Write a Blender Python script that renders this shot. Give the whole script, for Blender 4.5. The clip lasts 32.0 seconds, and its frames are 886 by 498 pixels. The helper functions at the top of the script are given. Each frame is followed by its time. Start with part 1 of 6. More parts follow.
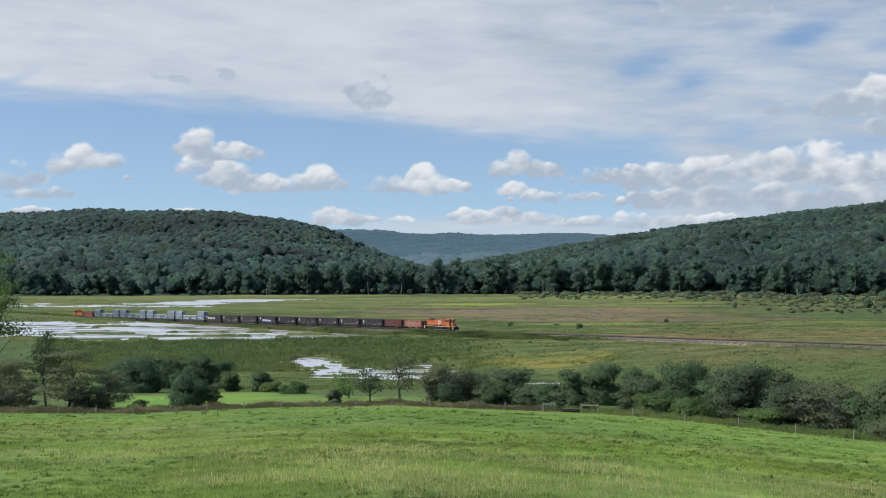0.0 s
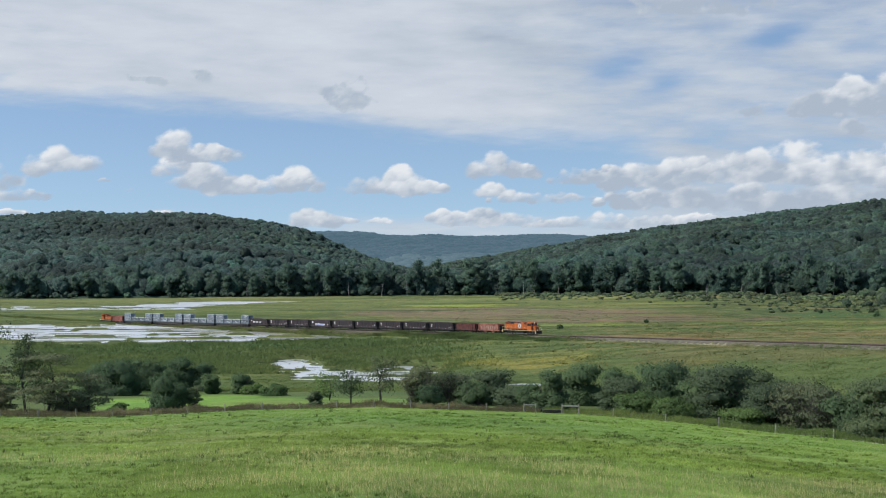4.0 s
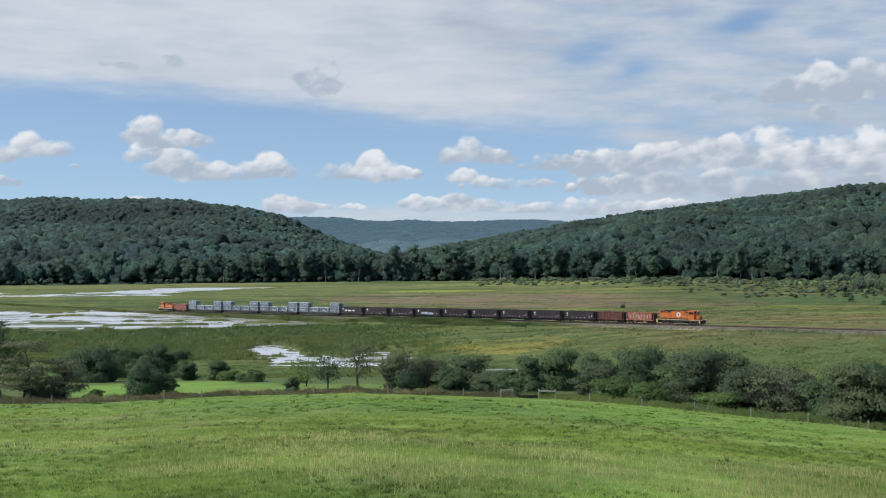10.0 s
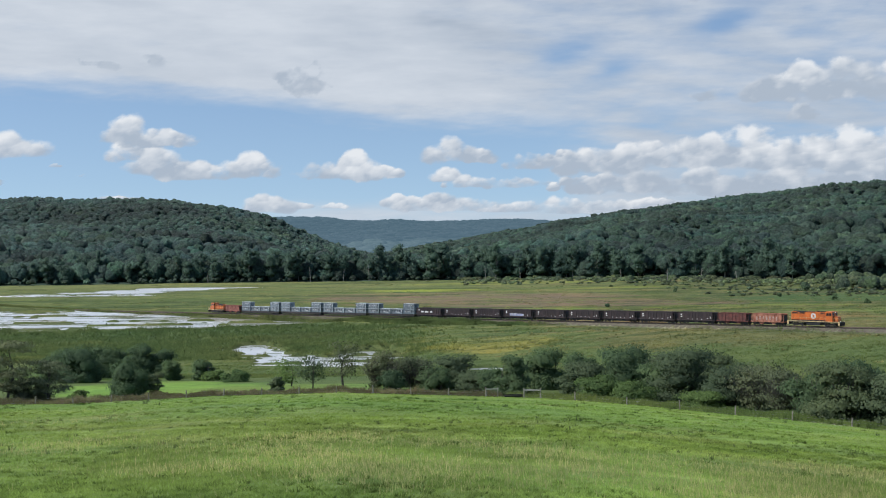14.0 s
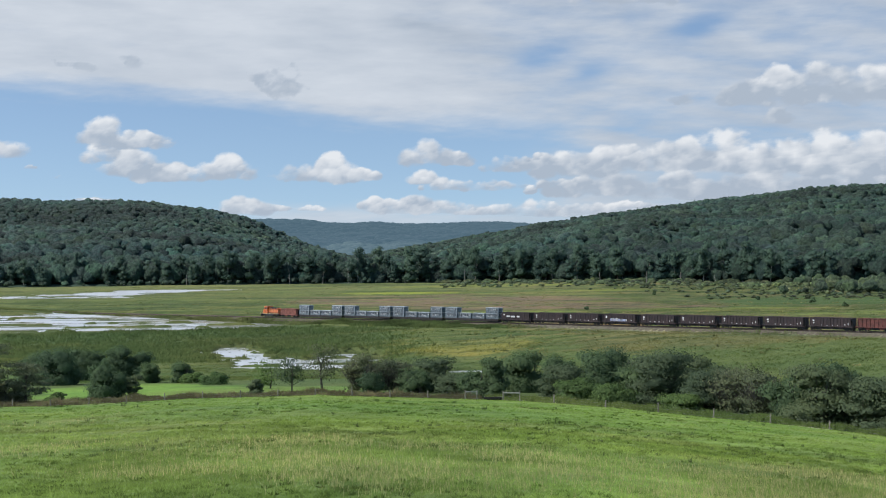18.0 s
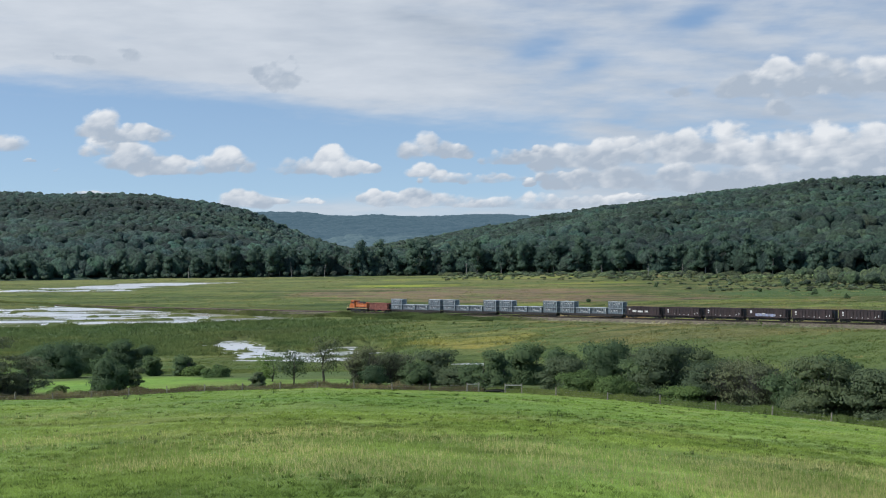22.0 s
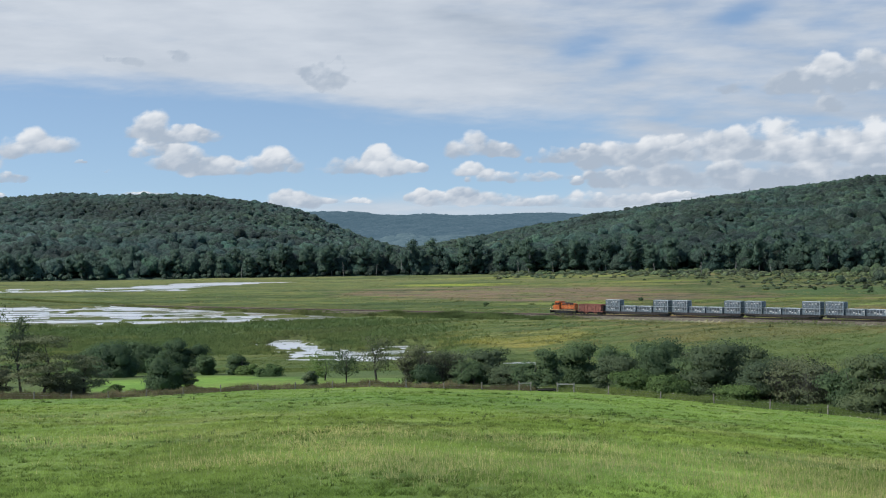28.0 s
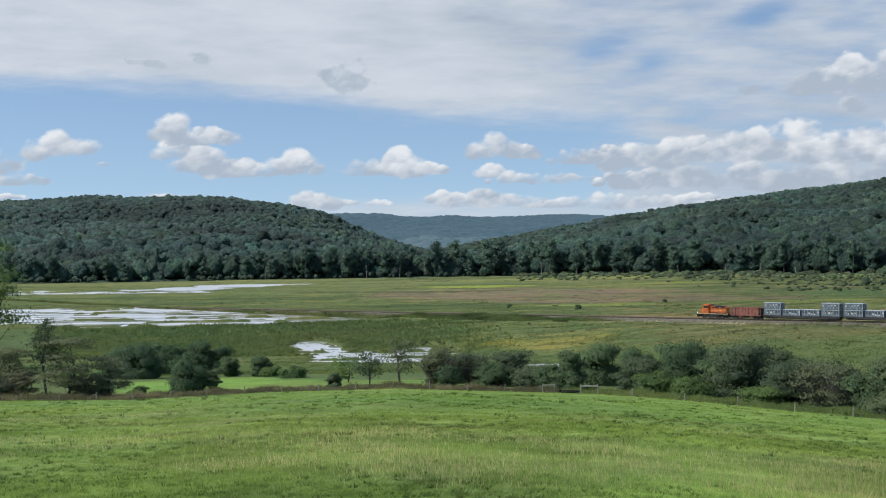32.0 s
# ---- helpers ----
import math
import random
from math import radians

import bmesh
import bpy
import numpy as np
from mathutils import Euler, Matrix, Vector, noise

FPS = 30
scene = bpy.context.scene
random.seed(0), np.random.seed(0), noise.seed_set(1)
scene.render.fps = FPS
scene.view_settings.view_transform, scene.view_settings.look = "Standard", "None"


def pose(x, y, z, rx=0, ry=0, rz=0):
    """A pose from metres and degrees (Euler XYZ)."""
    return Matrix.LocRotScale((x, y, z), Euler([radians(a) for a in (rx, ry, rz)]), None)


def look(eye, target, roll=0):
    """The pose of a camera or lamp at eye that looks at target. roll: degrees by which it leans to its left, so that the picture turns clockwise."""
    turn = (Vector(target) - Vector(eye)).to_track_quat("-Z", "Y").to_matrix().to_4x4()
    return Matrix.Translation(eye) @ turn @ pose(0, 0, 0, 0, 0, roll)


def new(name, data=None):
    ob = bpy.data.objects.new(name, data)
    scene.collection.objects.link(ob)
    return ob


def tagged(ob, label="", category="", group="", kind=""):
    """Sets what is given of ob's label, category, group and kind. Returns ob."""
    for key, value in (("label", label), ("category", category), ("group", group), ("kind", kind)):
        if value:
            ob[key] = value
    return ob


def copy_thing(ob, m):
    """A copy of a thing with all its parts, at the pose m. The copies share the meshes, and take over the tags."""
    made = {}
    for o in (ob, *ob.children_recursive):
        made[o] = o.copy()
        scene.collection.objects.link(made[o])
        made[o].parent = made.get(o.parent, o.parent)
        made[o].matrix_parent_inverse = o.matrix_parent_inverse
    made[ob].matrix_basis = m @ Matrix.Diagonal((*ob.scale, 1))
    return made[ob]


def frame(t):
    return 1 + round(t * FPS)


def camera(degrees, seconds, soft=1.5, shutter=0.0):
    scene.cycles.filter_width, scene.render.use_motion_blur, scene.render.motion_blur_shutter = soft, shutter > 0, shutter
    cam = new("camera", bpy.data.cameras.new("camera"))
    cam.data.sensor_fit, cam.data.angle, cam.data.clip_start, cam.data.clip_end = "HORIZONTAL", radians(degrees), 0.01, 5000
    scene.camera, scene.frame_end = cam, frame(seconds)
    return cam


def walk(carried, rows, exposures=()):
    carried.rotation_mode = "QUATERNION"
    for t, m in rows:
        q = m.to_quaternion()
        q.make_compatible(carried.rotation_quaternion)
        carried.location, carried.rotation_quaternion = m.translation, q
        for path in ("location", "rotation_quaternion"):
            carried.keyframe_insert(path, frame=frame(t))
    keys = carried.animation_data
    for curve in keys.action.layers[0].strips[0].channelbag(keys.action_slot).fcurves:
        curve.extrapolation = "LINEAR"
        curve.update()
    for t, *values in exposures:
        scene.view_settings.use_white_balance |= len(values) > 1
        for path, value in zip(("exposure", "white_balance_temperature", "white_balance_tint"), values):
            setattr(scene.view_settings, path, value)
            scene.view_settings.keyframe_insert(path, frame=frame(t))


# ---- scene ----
EYE = (0.0, 0.0, 30.5)
cam = camera(36.2, 32.0, soft=1.1)
# seconds, pitch, roll and heading in degrees; the camera stands on one spot and is turned by hand
PATH = [
    (0, 90.740, -0.000, 0.000), (0.5, 90.679, 0.060, -0.072), (1, 90.610, 0.069, -0.169), (1.5, 90.565, 0.090, -0.296),
    (2, 90.572, 0.111, -0.439), (2.5, 90.651, 0.133, -0.585), (3, 90.753, 0.152, -0.702), (3.5, 90.816, 0.211, -0.765),
    (5.5, 90.689, 0.107, -1.110), (6, 90.695, 0.115, -1.268), (6.5, 90.704, 0.168, -1.388), (7, 90.681, 0.198, -1.471),
    (7.5, 90.629, 0.281, -1.529), (8, 90.566, 0.305, -1.573), (8.5, 90.460, 0.338, -1.633), (9, 90.355, 0.357, -1.670),
    (9.5, 90.250, 0.356, -1.741), (10, 90.184, 0.330, -1.803), (10.5, 90.173, 0.332, -1.887), (11, 90.215, 0.306, -1.994),
    (11.5, 90.267, 0.301, -2.087), (12, 90.256, 0.276, -2.175), (12.5, 90.206, 0.309, -2.249), (13, 90.163, 0.348, -2.288),
    (13.5, 90.141, 0.425, -2.364), (14, 90.153, 0.457, -2.441), (14.5, 90.172, 0.500, -2.515), (16.5, 90.307, 0.323, -3.086),
    (17, 90.306, 0.305, -3.232), (17.5, 90.295, 0.330, -3.295), (18, 90.258, 0.323, -3.307), (18.5, 90.186, 0.331, -3.296),
    (19, 90.095, 0.304, -3.259), (19.5, 90.008, 0.372, -3.249), (20, 89.979, 0.393, -3.237), (20.5, 89.992, 0.371, -3.232),
    (21, 89.982, 0.360, -3.264), (21.5, 89.969, 0.332, -3.297), (22, 89.948, 0.418, -3.233), (22.5, 89.950, 0.526, -3.045),
    (23, 89.973, 0.649, -2.710), (23.5, 89.998, 0.797, -2.277), (24, 90.014, 0.873, -1.916), (24.5, 89.999, 0.878, -1.679),
    (25, 89.975, 0.857, -1.545), (25.5, 89.936, 0.828, -1.469), (27.5, 89.928, 0.737, -1.079), (28, 89.924, 0.648, -1.060),
    (28.5, 89.860, 0.545, -1.045), (29, 89.779, 0.412, -1.025), (29.5, 89.716, 0.371, -1.003), (30, 89.691, 0.412, -0.932),
    (30.5, 89.718, 0.398, -0.837), (31, 89.800, 0.512, -0.695), (31.5, 89.901, 0.620, -0.433), (32, 90.006, 0.699, -0.079),
]

walk(cam, [(t, pose(*EYE, rx, ry, rz)) for t, rx, ry, rz in PATH])

# ---- world, sun, exposure ----
SUN_AZ, SUN_EL = radians(262), radians(50)
world = bpy.data.worlds.new("sky")
scene.world = world
world.use_nodes = True
wn = world.node_tree.nodes
wl = world.node_tree.links
sky = wn.new("ShaderNodeTexSky")
sky.sky_type = "NISHITA"
sky.sun_disc = False
sky.sun_elevation, sky.sun_rotation = SUN_EL, SUN_AZ
sky.altitude, sky.air_density, sky.dust_density, sky.ozone_density = 400, 1.0, 0.3, 1.5
wn["Background"].inputs[1].default_value = 0.125
# clear air: the horizon keeps the blue of a higher sky
aim = wn.new("ShaderNodeTexCoord")
lift = wn.new("ShaderNodeVectorMath")
lift.operation = "ADD"
lift.inputs[1].default_value = (0, 0, 0.09)
unit = wn.new("ShaderNodeVectorMath")
unit.operation = "NORMALIZE"
wl.new(aim.outputs["Generated"], lift.inputs[0])
wl.new(lift.outputs[0], unit.inputs[0])
wl.new(unit.outputs[0], sky.inputs[0])
wl.new(sky.outputs[0], wn["Background"].inputs[0])

sun_data = bpy.data.lights.new("sun", "SUN")
sun_data.energy, sun_data.angle, sun_data.color = 4.0, radians(0.6), (1.0, 0.97, 0.93)
sun = new("sun", sun_data)
sun_to = Vector((math.sin(SUN_AZ) * math.cos(SUN_EL), math.cos(SUN_AZ) * math.cos(SUN_EL), math.sin(SUN_EL)))
sun.matrix_world = look(sun_to * 900 + Vector((0, 300, 0)), (0, 300, 0))
scene.view_settings.exposure = 0.0
scene.view_settings.use_white_balance = True
scene.view_settings.white_balance_temperature = 6350

# ---- small helpers ----
rng = np.random.default_rng(7)


def sstep(a, b, x):
    t = np.clip((np.asarray(x, float) - a) / (b - a), 0, 1)
    return t * t * (3 - 2 * t)


class Waves:
    """Smooth value noise over the plan, about -1 to 1."""

    def __init__(self, seed):
        self.g = np.random.default_rng(seed).uniform(-1, 1, (64, 64))

    def __call__(self, x, y):
        xi, yi = np.floor(x).astype(int), np.floor(y).astype(int)
        fx, fy = x - xi, y - yi
        fx, fy = fx * fx * (3 - 2 * fx), fy * fy * (3 - 2 * fy)
        g = self.g
        a, b = g[xi % 64, yi % 64], g[(xi + 1) % 64, yi % 64]
        c, d = g[xi % 64, (yi + 1) % 64], g[(xi + 1) % 64, (yi + 1) % 64]
        return (a * (1 - fx) + b * fx) * (1 - fy) + (c * (1 - fx) + d * fx) * fy

    def fbm(self, x, y, n=4):
        out, amp, tot = 0, 1.0, 0.0
        for i in range(n):
            out = out + amp * self(x * 2 ** i + 17.3 * i, y * 2 ** i + 5.1 * i)
            tot += amp
            amp *= 0.55
        return out / tot


W1, W2, W3 = Waves(1), Waves(2), Waves(3)

# ---- the lie of the land: k is the bearing (X / Y), Y the distance ahead ----
FENCE_K = (-0.6, -0.327, -0.231, -0.127, -0.035, 0.069, 0.115, 0.173, 0.257, 0.327, 0.385, 0.6)
FENCE_Y = (190, 190, 190, 190, 190, 185, 181, 173, 160, 148, 140, 112)
FENCE_D = (20.5, 20.5, 20.6, 19.75, 19.45, 19.7, 19.6, 19.6, 19.65, 19.25, 19.3, 19.1)
TRACK_0 = (-1.2, 526.0)
TRACK_U = (0.6727, -0.7399)
RAIL_Z0, RAIL_GRADE = 5.95, 0.0128


def rail_z(s):
    return RAIL_Z0 + RAIL_GRADE * np.clip(s, -330, 420)


def along(x, y):
    """Distance along the railway and off it, towards the field."""
    dx, dy = x - TRACK_0[0], y - TRACK_0[1]
    return dx * TRACK_U[0] + dy * TRACK_U[1], dx * TRACK_U[1] - dy * TRACK_U[0]


# ponds: bearing, log distance (as metres), half width in bearing, half depth as a ratio
PONDS = ((-0.27, 592, 0.15, 0.17), (-0.19, 566, 0.075, 0.12), (-0.13, 558, 0.105, 0.115), (-0.08, 562, 0.08, 0.08), (-0.2, 958, 0.038, 0.022), (-0.17, 1000, 0.045, 0.035), (-0.135, 1055, 0.05, 0.04), (-0.1, 1075, 0.022, 0.018),
         (-0.094, 420, 0.021, 0.09), (-0.072, 393, 0.03, 0.05), (-0.05, 380, 0.056, 0.055), (-0.012, 398, 0.028, 0.06), (0.0745, 350, 0.017, 0.022),
         (0.048, 612, 0.02, 0.016), (-0.2, 428, 0.008, 0.012), (-0.12, 428, 0.006, 0.02))


def pond(k, y):
    """Above 0 in open water."""
    ly = np.log(np.maximum(y, 1.0))
    best = np.full_like(k, -9.0)
    for k0, y0, wk, wy in PONDS:
        best = np.maximum(best, 1 - ((k - k0) / wk) ** 2 - ((ly - math.log(y0)) / wy) ** 2)
    n = 0.7 * W1.fbm(k * 20, ly * 120, 4) + 0.8 * W3.fbm(k * 12 + 40, ly * 210, 3)
    n = n + 0.5 * W2.fbm(k * 75 + 3, ly * 150, 3) * (y < 480)
    return np.clip(best * 2.6, -3, 0.8) + 1.3 * n


# slope of the tree tops along each crest, by bearing
LEFT_K = (-0.9, -0.6, -0.42, -0.33, -0.283, -0.259, -0.228, -0.195, -0.154, -0.127, -0.108, -0.084, -0.068, -0.05, -0.03, 0.0, 0.06)
LEFT_E = (0.038, 0.04, 0.0405, 0.0395, 0.041, 0.0435, 0.0413, 0.0421, 0.0401, 0.0358, 0.0318, 0.0262, 0.0182, 0.0107, 0.003, -0.004, -0.02)
SPUR_K = (-0.9, -0.42, -0.33, -0.283, -0.21, -0.173, -0.136, -0.1, -0.07, -0.03, 0.0, 0.06)
SPUR_E = (0.014, 0.014, 0.013, 0.012, 0.0095, 0.0075, 0.0085, 0.0048, 0.0042, 0.0, -0.004, -0.012)
RIGHT_K = (-0.1, 0.0, 0.03, 0.0624, 0.0906, 0.1095, 0.1303, 0.15, 0.175, 0.207, 0.245, 0.283, 0.322, 0.372, 0.6, 0.9)
RIGHT_E = (-0.018, -0.003, 0.004, 0.0109, 0.0155, 0.0182, 0.0228, 0.0249, 0.0292, 0.0337, 0.0386, 0.0428, 0.047, 0.0514, 0.054, 0.055)
BACK_K = (-0.9, -0.3, -0.068, -0.046, -0.022, 0.006, 0.034, 0.062, 0.081, 0.1, 0.125, 0.2, 0.9)
BACK_E = (0.024, 0.025, 0.0266, 0.0269, 0.0236, 0.0244, 0.0237, 0.0241, 0.0249, 0.025, 0.0232, 0.022, 0.022)
EDGE_K = (-0.9, -0.327, -0.1, 0.05, 0.12, 0.2, 0.327, 0.45, 0.9)
EDGE_Y = (1180, 1200, 1230, 1240, 1200, 1130, 1040, 980, 800)


def ground(x, y):
    """Height of the land in the plan's half ahead (y > 0)."""
    y = np.maximum(y, 0.5)
    k = np.clip(x / np.maximum(y, 12.0), -0.9, 0.9)
    yf, df = np.interp(k, FENCE_K, FENCE_Y), np.interp(k, FENCE_K, FENCE_D)
    q = y / yf
    bumps = 0.05 * W2.fbm(x / 7.0, y / 7.0, 3) + 0.12 * W1(x / 31.0, y / 31.0)
    field = EYE[2] - (1.7 + (df - 1.7) * q ** 1.03) + bumps * sstep(0, 20, y) * sstep(1.0, 0.85, q)
    # marsh, banked gently up to the railway
    s, n = along(x, y)
    bank = sstep(100, 14, n) * sstep(-420, -60, n)
    shelf = sstep(452, 505, y) * (2.7 + 0.4 * sstep(-0.185, -0.155, k))
    marsh = 0.55 + shelf + np.maximum(0, rail_z(s) - 2.0 - shelf) * bank * sstep(-150, 60, s) + 0.25 * W3.fbm(x / 22, y / 22, 3) + 0.5 * np.clip(W2.fbm(x / 9 + 7, y / 9, 3) + 0.1, 0, 1) * sstep(8, 22, np.abs(n)) * sstep(330, 380, y)
    w = pond(k, y)
    rise = sstep(700, 1230, y) * np.interp(k, (-0.1, 0.05, 0.2), (1.3, 1.6, 4.5))
    bed = np.where(y > 880, 3.3, np.where(y < 480, -0.5, 2.0))
    marsh = marsh + rise
    marsh = marsh + (bed - marsh) * sstep(-0.1, 0.25, w)
    # embankment under the rails
    top = rail_z(s) - 0.75
    emb = np.where(np.abs(n) < 14, top - np.maximum(0, np.abs(n) - 2.6) * 0.75, -9)
    marsh = np.maximum(marsh, np.maximum(emb, -1.0)) * (np.abs(n) > 2.6) + (np.abs(n) <= 2.6) * np.maximum(emb, -1)
    foot = 10.6 - (df - 19.6)
    drop = np.clip((y - yf) / 150.0, 0, 1)
    low = foot * (1 - drop) + marsh * drop
    z = np.where(q < 1, field, low)
    # hills
    edge = np.interp(k, EDGE_K, EDGE_Y)
    for kk, ee, first, crest in ((SPUR_K, SPUR_E, edge, 1470.0), (LEFT_K, LEFT_E, edge + 270, 2050.0), (RIGHT_K, RIGHT_E, edge, 2300.0), (BACK_K, BACK_E, 2600.0, 4150.0)):
        e = np.interp(k, kk, ee)
        peak = EYE[2] + e * crest - (14.0 if crest < 4000 else 20.0)
        f = (y - first) / (crest - first)
        up = np.clip(f, 0, 1)
        up = 0.55 * up + 0.45 * up * up * (3 - 2 * up)
        h = 6 + (peak - 6) * up - np.maximum(f - 1, 0) * 160 * (1 if crest < 4000 else 0.4)
        h = h + 30 * W2.fbm(x / 260, y / 230, 3) * sstep(0.0, 0.3, f) * sstep(1.0, 0.7, f)
        z = np.where(f > 0, np.maximum(z, h), z)
    return z

# ---- materials ----


def material(name, build=None, rough=0.8, color=(0.5, 0.5, 0.5), metal=0.0):
    m = bpy.data.materials.new(name)
    m.use_nodes = True
    b = m.node_tree.nodes["Principled BSDF"]
    b.inputs["Base Color"].default_value = (*color, 1)
    b.inputs["Roughness"].default_value = rough
    b.inputs["Metallic"].default_value = metal
    if build:
        build(m.node_tree.nodes, m.node_tree.links, b)
    return m


def noise_node(ns, ls, scale, detail=4.0, rough=0.6, coords="Object"):
    tc = ns.new("ShaderNodeTexCoord")
    n = ns.new("ShaderNodeTexNoise")
    n.inputs["Scale"].default_value, n.inputs["Detail"].default_value, n.inputs["Roughness"].default_value = scale, detail, rough
    ls.new(tc.outputs[coords], n.inputs["Vector"])
    return n


def ramp_node(ns, ls, fac, stops):
    r = ns.new("ShaderNodeValToRGB")
    while len(r.color_ramp.elements) < len(stops):
        r.color_ramp.elements.new(0.5)
    for e, (p, c) in zip(r.color_ramp.elements, stops):
        e.position, e.color = p, (*c, 1) if len(c) == 3 else c
    ls.new(fac, r.inputs[0])
    return r


def bump_node(ns, ls, b, height, strength, distance):
    k = ns.new("ShaderNodeBump")
    k.inputs["Strength"].default_value, k.inputs["Distance"].default_value = strength, distance
    ls.new(height, k.inputs["Height"])
    ls.new(k.outputs[0], b.inputs["Normal"])


def mixed(ns, ls, kind, fac, a, b):
    m = ns.new("ShaderNodeMix")
    m.data_type, m.blend_type = "RGBA", kind
    for v, i in ((fac, 0), (a, 6), (b, 7)):
        if isinstance(v, (float, int)):
            m.inputs[i].default_value = v
        elif isinstance(v, tuple):
            m.inputs[i].default_value = (*v, 1)
        else:
            ls.new(v, m.inputs[i])
    return m.outputs[2]


def worn(name, color, dark, rough=0.6, metal=0.0, scale=1.2, grime=0.5):
    """Painted or rusted surface with stains at two scales."""
    def build(ns, ls, b):
        big, fine = noise_node(ns, ls, scale, 6), noise_node(ns, ls, scale * 9, 4)
        r = ramp_node(ns, ls, big.outputs[0], ((0.35, dark), (0.35 + 0.35 * (1.2 - grime), color)))
        f = ramp_node(ns, ls, fine.outputs[0], ((0.3, (0.72, 0.72, 0.72)), (0.7, (1.1, 1.1, 1.1))))
        ls.new(mixed(ns, ls, "MULTIPLY", 0.8, r.outputs[0], f.outputs[0]), b.inputs["Base Color"])
        bump_node(ns, ls, b, fine.outputs[0], 0.25, 0.02)
    return material(name, build, rough, color, metal)


def plant(name, color, spread=0.35, rough=0.75, scale=0.3, through_light=0.0):
    """Foliage: shade of green varies leaf by leaf, thing by thing and in patches."""
    def build(ns, ls, b):
        geo = ns.new("ShaderNodeNewGeometry")
        obj = ns.new("ShaderNodeObjectInfo")
        lo = tuple(c * (1 - spread) for c in color)
        hi = tuple(min(1, c * (1 + spread)) for c in color)
        hi = (min(1, hi[0] * 1.04), hi[1], hi[2] * 0.95)
        r = ramp_node(ns, ls, geo.outputs["Random Per Island"], ((0.0, lo), (1.0, hi)))
        o = ramp_node(ns, ls, obj.outputs["Random"], ((0.0, (0.8, 0.86, 0.9)), (1.0, (1.16, 1.14, 1.05))))
        n = noise_node(ns, ls, scale, 5, 0.65)
        g = ramp_node(ns, ls, n.outputs[0], ((0.3, (0.8, 0.82, 0.84)), (0.7, (1.18, 1.15, 1.06))))
        c = mixed(ns, ls, "MULTIPLY", 1.0, mixed(ns, ls, "MULTIPLY", 1.0, r.outputs[0], o.outputs[0]), g.outputs[0])
        ls.new(c, b.inputs["Base Color"])
        b.inputs["Specular IOR Level"].default_value = 0.25
        if through_light:
            # what a leaf reflects and what it lets through add up
            gain = 1 / (1 - 0.6 * through_light)
            c = mixed(ns, ls, "MULTIPLY", 1.0, c, (gain, gain, gain))
            ls.new(c, b.inputs["Base Color"])
            tr = ns.new("ShaderNodeBsdfTranslucent")
            ls.new(c, tr.inputs[0])
            mx = ns.new("ShaderNodeMixShader")
            mx.inputs[0].default_value = through_light
            out = ns["Material Output"]
            ls.new(b.outputs[0], mx.inputs[1])
            ls.new(tr.outputs[0], mx.inputs[2])
            ls.new(mx.outputs[0], out.inputs[0])
    return material(name, build, rough, color)


def zoned(name, island=0.0, rough=0.9, bump=0.0, scales=(0.8, 0.03), through_light=0.0, relief=0.4, fleck=0.0):
    """Ground and herbage: the plants' own colours by zone, varied at two scales."""
    def build(ns, ls, b):
        a = ns.new("ShaderNodeAttribute")
        a.attribute_name = "herbage"
        fine, big = noise_node(ns, ls, scales[0], 6, 0.7), noise_node(ns, ls, scales[1], 5, 0.6)
        mid = noise_node(ns, ls, scales[0] * 0.22, 5, 0.65)
        r0 = ramp_node(ns, ls, mid.outputs[0], ((0.33, (0.78, 0.82, 0.78)), (0.67, (1.2, 1.15, 1.16))))
        r1 = ramp_node(ns, ls, fine.outputs[0], ((0.32 + 0.1 * fleck, (0.74 - 0.2 * fleck, 0.78 - 0.2 * fleck, 0.74 - 0.15 * fleck)), (0.68 - 0.1 * fleck, (1.24 + 0.25 * fleck, 1.19 + 0.25 * fleck, 1.2 + 0.1 * fleck))))
        r2 = ramp_node(ns, ls, big.outputs[0], ((0.35, (0.84, 0.92, 0.9)), (0.65, (1.16, 1.06, 1.0))))
        c = mixed(ns, ls, "MULTIPLY", 1.0, mixed(ns, ls, "MULTIPLY", 1.0, a.outputs[0], r1.outputs[0]), r2.outputs[0])
        c = mixed(ns, ls, "MULTIPLY", 1.0, c, r0.outputs[0])
        if island:
            geo = ns.new("ShaderNodeNewGeometry")
            r3 = ramp_node(ns, ls, geo.outputs["Random Per Island"], ((0.0, (1 - island,) * 3), (1.0, (1 + island, 1 + island, 1 + island * 0.6))))
            c = mixed(ns, ls, "MULTIPLY", 1.0, c, r3.outputs[0])
        ls.new(c, b.inputs["Base Color"])
        b.inputs["Specular IOR Level"].default_value = 0.15 if rough > 0.7 else 0.25
        if through_light:
            gain = 1 / (1 - 0.6 * through_light)
            c = mixed(ns, ls, "MULTIPLY", 1.0, c, (gain, gain, gain))
            ls.new(c, b.inputs["Base Color"])
            tr = ns.new("ShaderNodeBsdfTranslucent")
            ls.new(c, tr.inputs[0])
            mx = ns.new("ShaderNodeMixShader")
            mx.inputs[0].default_value = through_light
            ls.new(b.outputs[0], mx.inputs[1])
            ls.new(tr.outputs[0], mx.inputs[2])
            ls.new(mx.outputs[0], ns["Material Output"].inputs[0])
        if bump:
            bump_node(ns, ls, b, fine.outputs[0], bump, relief)
    return material(name, build, rough)


